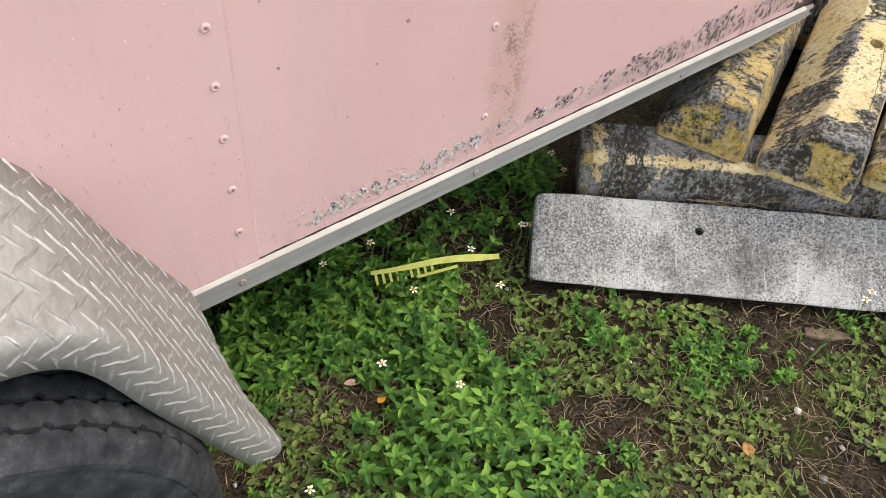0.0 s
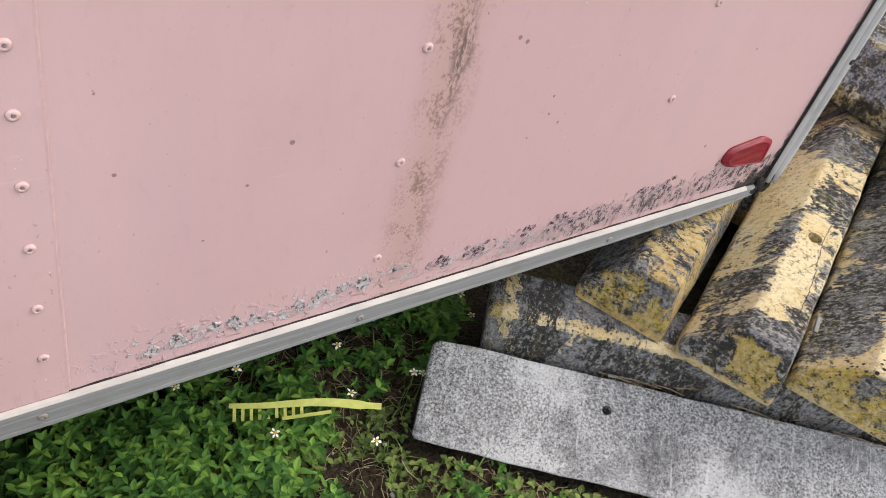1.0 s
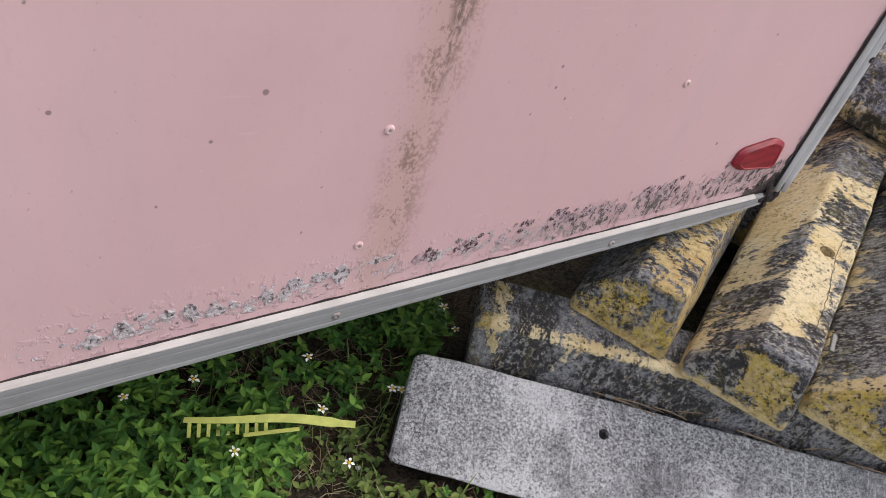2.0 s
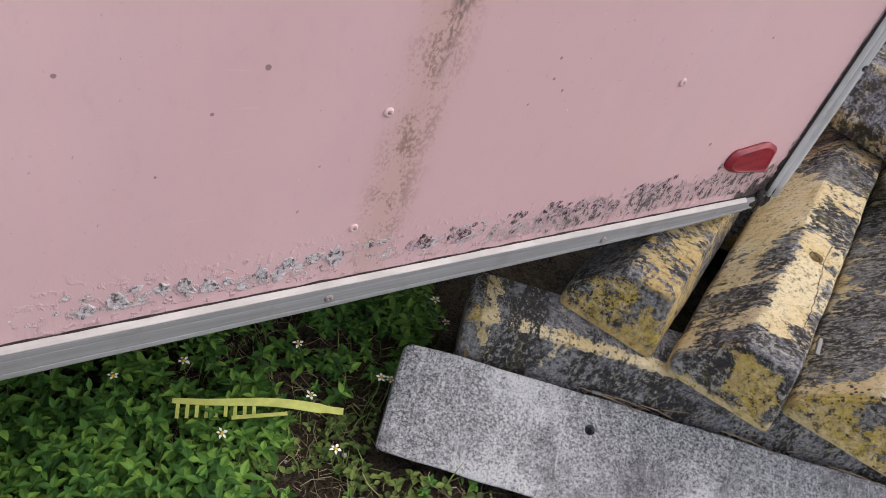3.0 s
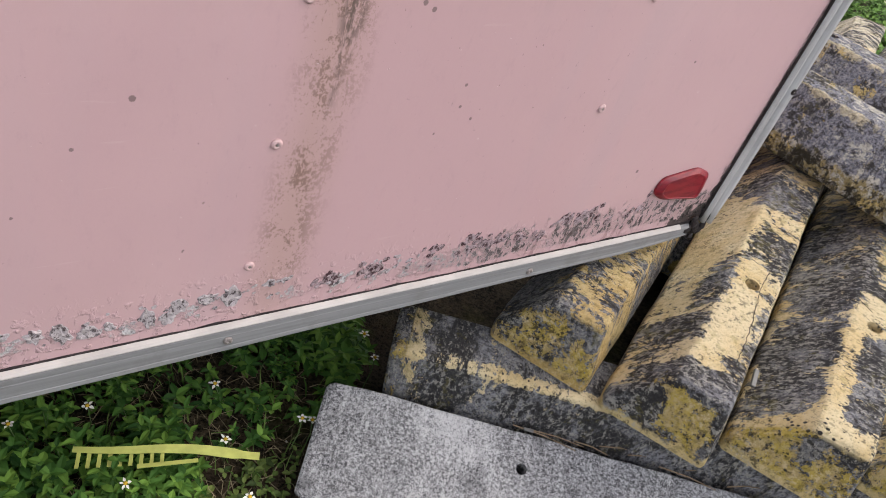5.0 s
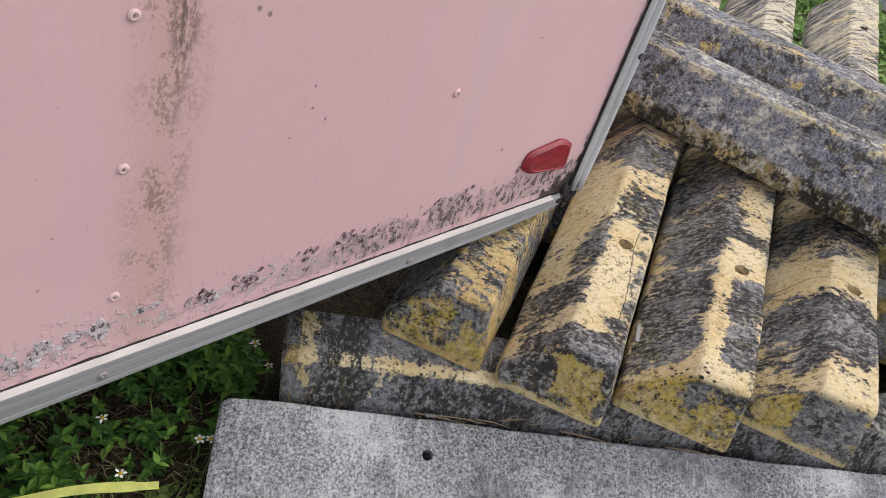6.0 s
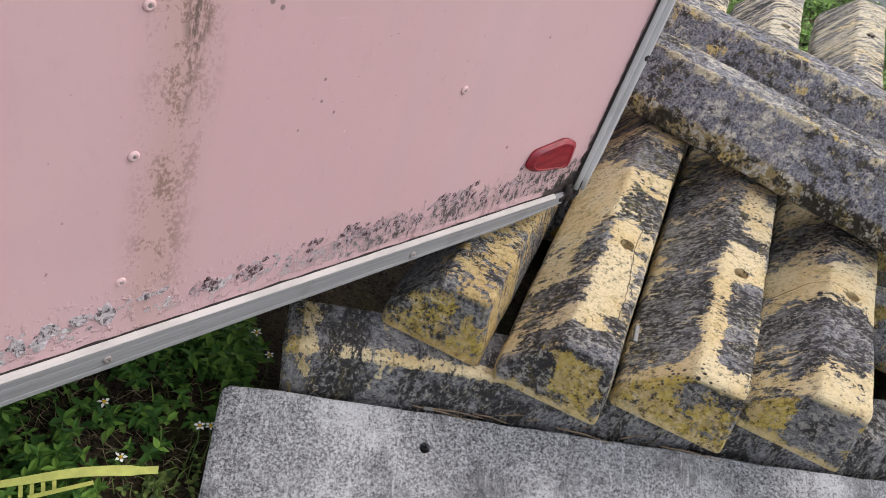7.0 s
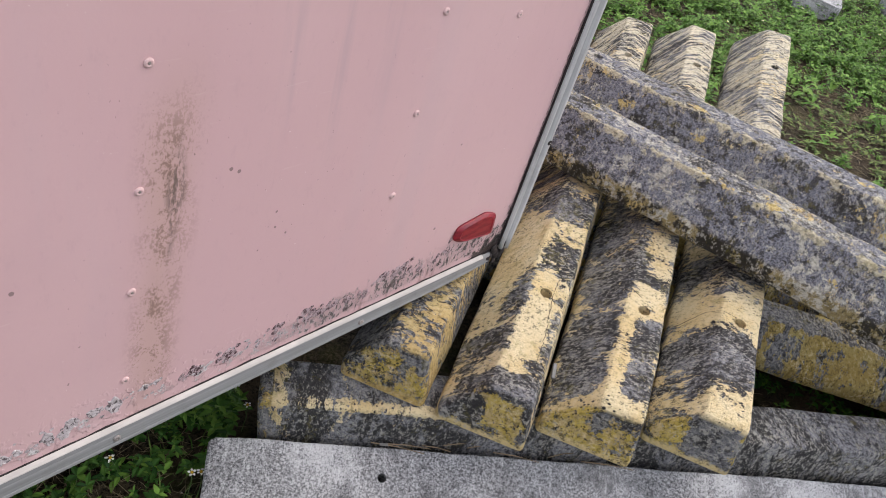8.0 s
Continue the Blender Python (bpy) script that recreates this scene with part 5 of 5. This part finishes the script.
# grass blades and straw
bv, bf = [], []
for _ in range(6500):
    x, y = rng.uniform(-1.6, 0.6), rng.uniform(-1.05, 0.25)
    if blocked(x, y) or rng.random() < 0.45 * (lush(x, y) > 0.5):
        continue
    if noise.noise((x * 5, y * 5, 21.0)) < -0.05:
        continue
    z, w, L, k = rise(x, y), rng.uniform(0.0008, 0.0018), rng.uniform(0.02, 0.06), len(bv)
    a, s = rng.uniform(0, 6.28), rng.uniform(0.2, 0.9)
    cx, cy = math.cos(a), math.sin(a)
    for f, ww in ((0, 1), (0.55, 0.8), (1, 0.05)):
        ox, oz = L * s * f * f, L * f * (1 - 0.35 * s * f)
        bv += [(x + cx * ox - cy * w * ww, y + cy * ox + cx * w * ww, z + oz), (x + cx * ox + cy * w * ww, y + cy * ox - cx * w * ww, z + oz)]
    bf += [(k, k + 1, k + 3, k + 2), (k + 2, k + 3, k + 5, k + 4)]
tagged(raw("grass", bv, bf, M_BLADE), "thin sparse green grass blades", "grass", kind="stuff")

tv, tf = [], []
for _ in range(25000):
    far = rng.random() < 0.36
    x, y = (rng.uniform(1.3, 3.4), rng.uniform(-0.7, 1.4)) if far else (rng.uniform(-1.6, 0.7), rng.uniform(-1.1, 0.4))
    if blocked(x, y):
        continue
    L, a = rng.uniform(0.012, 0.05) * (2.2 if rng.random() < 0.06 else 1), rng.uniform(0, 6.28)
    z0, z1 = rise(x, y) + rng.uniform(0.001, 0.008), rise(x, y) + rng.uniform(0.001, 0.016)
    m = (x + math.cos(a + 0.25) * L * 0.5, y + math.sin(a + 0.25) * L * 0.5, (z0 + z1) / 2 + 0.002)
    r = rng.uniform(0.0004, 0.0010)
    add_stem(tv, tf, (x, y, z0), m, r)
    add_stem(tv, tf, m, (x + math.cos(a) * L, y + math.sin(a) * L, z1), r * 0.8)
tagged(raw("straw", tv, tf, M_STRAW), "dry brown straw and dead stalks on the soil", "straw", kind="stuff")

pv, pf = [], []
for _ in range(330):
    x, y = rng.uniform(-1.5, 0.5), rng.uniform(-1.0, 0.1)
    if blocked(x, y):
        continue
    s = rng.uniform(0.002, 0.005) * (1.8 if rng.random() < 0.08 else 1)
    bm = bmesh.new()
    bmesh.ops.create_icosphere(bm, subdivisions=1, radius=s)
    k = len(pv)
    z = rise(x, y) + s * 0.4
    for v in bm.verts:
        j = 1 + 0.35 * noise.noise(v.co * 300 + Vector((x * 50, y * 50, 0)))
        pv.append((x + v.co.x * j, y + v.co.y * j * 1.3, z + v.co.z * 0.7 * j))
    pf += [tuple(k + v.index for v in f.verts) for f in bm.faces]
    bm.free()
tagged(raw("pebbles", pv, pf, M_PEBBLE, smooth=True), "small pale pebbles scattered on soil", "pebbles", kind="stuff")


# ---- white flowers ----
def flower(x, y, h, tilt=0.0, petals=5):
    z = rise(x, y)
    ob = empty("white_flower", "small white daisy-like flower with yellow heart", "flower", (x, y, z), "white flowers among the weeds")
    top = Vector((0.012 * math.cos(x * 40), 0.012 * math.sin(y * 50), h))
    a, b = [], []
    add_stem(a, b, (0, 0, 0), top * 0.55 + Vector((0.004, 0, 0)), 0.0010)
    add_stem(a, b, top * 0.55 + Vector((0.004, 0, 0)), top, 0.0009)
    raw("stem", a, b, M_STEM, ob)
    for i in range(petals):
        a, b = [], []
        ang = 6.283 * i / petals + x * 30 + rng.uniform(-0.2, 0.2)
        add_leaf(a, b, top + Vector((0.0025 * math.cos(ang), 0.0025 * math.sin(ang), 0.001)), ang, rng.uniform(0.05, 0.45) + tilt, rng.uniform(0.0050, 0.0085), rng.uniform(0.0040, 0.0060), 0.25)
        raw("petal", a, b, M_PETAL, ob)
    bm = bmesh.new()
    bmesh.ops.create_icosphere(bm, subdivisions=1, radius=0.0032, matrix=Matrix.Translation(top + Vector((0, 0, 0.002))) @ Matrix.Diagonal((1, 1, 0.7, 1)))
    part("heart", bm, M_HEART, ob, smooth=True)


FLOWERS = [(-0.45, 0.198, 0.10), (-0.459, 0.134, 0.10), (-0.631, 0.056, 0.10), (-0.612, 0.048, 0.095), (-0.902, 0.168, 0.10), (-0.997, 0.172, 0.10), (-1.008, -0.066, 0.09),
           (-0.941, -0.17, 0.10), (-0.707, 0.155, 0.10), (-0.876, 0.03, 0.09), (-1.24, -0.214, 0.09), (-0.732, -0.022, 0.09), (-0.185, -0.433, 0.11), (-0.732, 0.071, 0.095), (-0.20, -0.445, 0.10)]
for x, y, h in FLOWERS:
    flower(x, y, h - 0.03)
for i in range(26):
    x, y = rng.uniform(2.2, 5.2), rng.uniform(-0.3, 2.0)
    flower(x, y, rng.uniform(0.10, 0.16))


# ---- yellow plastic strip with teeth ----
def ribbon(pts, width, up, thick=0.0016, name="band", parent=None):
    bm = bmesh.new()
    rings = []
    for i, p in enumerate(pts):
        p = Vector(p)
        dd = (Vector(pts[min(i + 1, len(pts) - 1)]) - Vector(pts[max(i - 1, 0)])).normalized()
        c = dd.cross(Vector(up)).normalized()
        n = c.cross(dd).normalized()
        w = width[i] if isinstance(width, (list, tuple)) else width
        rings.append([p - c * w / 2 - n * thick / 2, p + c * w / 2 - n * thick / 2, p + c * w / 2 + n * thick / 2, p - c * w / 2 + n * thick / 2])
    loft(bm, rings)
    return part(name, bm, M_TAPE, parent)


TAPE_Z = 0.116
strip = empty("plastic_strip", "torn yellow-green plastic strip with comb teeth lying on weeds", "plastic strip", (-0.936, 0.118, TAPE_Z))
A, B = Vector((0, 0, 0)), Vector((0.232, -0.097, 0.008))
along = (B - A).normalized()
out = Vector((-0.36, -0.93, 0)).normalized()
pts = [A + (B - A) * t + Vector((0, 0, 0.006 * math.sin(t * 5))) + out * (0.004 * math.sin(t * 7)) for t in np.linspace(0, 1, 22)]
ribbon(pts, [0.008 + 0.007 * min(1, t * 1.3) - (0.004 if t > 0.9 else 0) for t in np.linspace(0, 1, 22)], (0.1, -0.35, 1), parent=strip)
for i in range(9):
    p = A + (B - A) * (0.035 + 0.054 * i)
    L = 0.030 - 0.0012 * i
    ribbon([p, p + out * L * 0.5 + Vector((0, 0, -0.002)), p + out * L + Vector((0, 0, -0.001))], 0.0052, (0, 0, 1), name="tooth", parent=strip)
ribbon([A + (B - A) * t + out * (0.027 - 0.036 * max(0, t - 0.32)) for t in np.linspace(0.34, 0.66, 8)], 0.006, (0, 0, 1), name="edge_band", parent=strip)

# ---- litter ----
def dead_leaf(name, label, cat, mat, x, y, L, W, yaw, z=0.012):
    a, b = [], []
    add_leaf(a, b, (0, 0, 0), yaw, 0.15, L, W, 0.3)
    ob = raw(name, a, b, mat)
    so = ob.modifiers.new("thick", 'SOLIDIFY')
    so.thickness = 0.0008
    ob.location = (x, y, rise(x, y) + z)
    tagged(ob, label, cat)


dead_leaf("dead_leaf", "curled brown dead leaf on the soil", "dead leaf", M_BROWN, -0.572, -0.535, 0.032, 0.022, 1.0)
dead_leaf("dead_leaf", "small orange dead leaf among weeds", "dead leaf", M_ORANGE, -1.057, -0.115, 0.020, 0.014, 0.3, 0.035)
dead_leaf("paper_scrap", "crumpled pinkish scrap on dark soil", "litter", M_LITTER, -1.085, -0.038, 0.034, 0.014, -0.4, 0.016)
for x, y, s, w in ((-1.108, -0.158, 0.009, M_PLASTIC), (-0.49, -0.628, 0.008, M_PLASTIC), (-1.19, -0.03, 0.007, M_PLASTIC)):
    bm = bmesh.new()
    bmesh.ops.create_icosphere(bm, subdivisions=2, radius=s)
    for v in bm.verts:
        v.co *= 1 + 0.3 * noise.noise(v.co * 150 + Vector((x * 90, y, 0)))
        v.co.z *= 0.7
    ob = part("stone", bm, w, smooth=True)
    ob.location = (x, y, rise(x, y) + s * 0.5)
    tagged(ob, "small white stone lying on the soil", "stone", "white stones")
bm = bmesh.new()
rings = []
for i, t in enumerate(np.linspace(0, 1, 9)):
    w = 0.011 * (0.6 + 0.4 * math.sin(3 * t + 0.4)) + 0.002 * noise.noise((t * 9, 0, 0))
    rings.append([(t * 0.085, a * w, b * 0.005 + 0.001 * noise.noise((t * 12, a, b))) for a, b in ((-1, -1), (1, -1), (1.05, 0.7), (0.3, 1), (-0.9, 0.8))])
loft(bm, rings)
chipw = part("wood_piece", bm, M_WOOD)
chipw.matrix_world = pose(-0.298, -0.412, GROUND + 0.008, 4, 3, -38)
tagged(chipw, "flat weathered piece of wood beside the slab", "wood piece")

# splinter of plastic wedged between two stops
bm = box(bmesh.new(), (-0.004, -0.016, -0.003), (0.004, 0.016, 0.003), 0.0015)
chip = part("plastic_chip", bm, M_PLASTIC)
chip.matrix_world = pose(-0.043, -0.252, 0.352, 20, 8, -50)
tagged(chip, "pale plastic splinter wedged between two concrete stops", "plastic chip")

bm = box(bmesh.new(), (-0.008, -0.003, -0.0015), (0.008, 0.003, 0.0015), 0.001)
flake = part("paint_flake", bm, M_PLASTIC)
flake.matrix_world = pose(-0.322, -0.118, 0.180, 10, 0, -36)
tagged(flake, "white paint flake lying on the slab's edge", "paint flake")

# flat concrete pieces in the far weeds
for x, y, r, w, l in ((4.35, 1.02, 20, 0.30, 0.75), (4.75, 0.52, 35, 0.28, 0.6)):
    bm = bmesh.new()
    outline = rounded([(-l / 2, -w / 2), (l / 2, -w * 0.42), (l * 0.48, w / 2), (-l * 0.46, w * 0.46)], 0.03, 3)
    loft(bm, [[(p.x, p.y, z) for p in outline] for z in (0.0, 0.09, 0.10)])
    ob = part("concrete_piece", bm, M_SLAB)
    ob.matrix_world = pose(x, y, GROUND - 0.01, 2, 1, r)
    tagged(ob, "flat pale concrete piece among weeds", "concrete piece", "concrete pieces in the weeds")
# twigs on the gap between slab and low stop
for i in range(9):
    a, b = [], []
    s = 0.28 + 0.055 * i + rng.uniform(-0.02, 0.02)
    p = Vector((-0.577, 0.080, 0)) + Vector((0.779, -0.627, 0)) * s + Vector((0.627, 0.779, 0)) * rng.uniform(0.004, 0.022)
    L, ang = rng.uniform(0.05, 0.11), -0.68 + rng.uniform(-0.3, 0.3)
    e = Vector((math.cos(ang) * L, math.sin(ang) * L, 0.004))
    add_stem(a, b, (0, 0, 0), e * 0.5 + Vector((0, 0, 0.004)), 0.0013)
    add_stem(a, b, e * 0.5 + Vector((0, 0, 0.004)), e, 0.0010)
    t = raw("twig", a, b, M_TWIG)
    t.location = (p.x, p.y, 0.172)
    tagged(t, "thin dry twig lying along the concrete stops", "twig", "twigs on the stops")
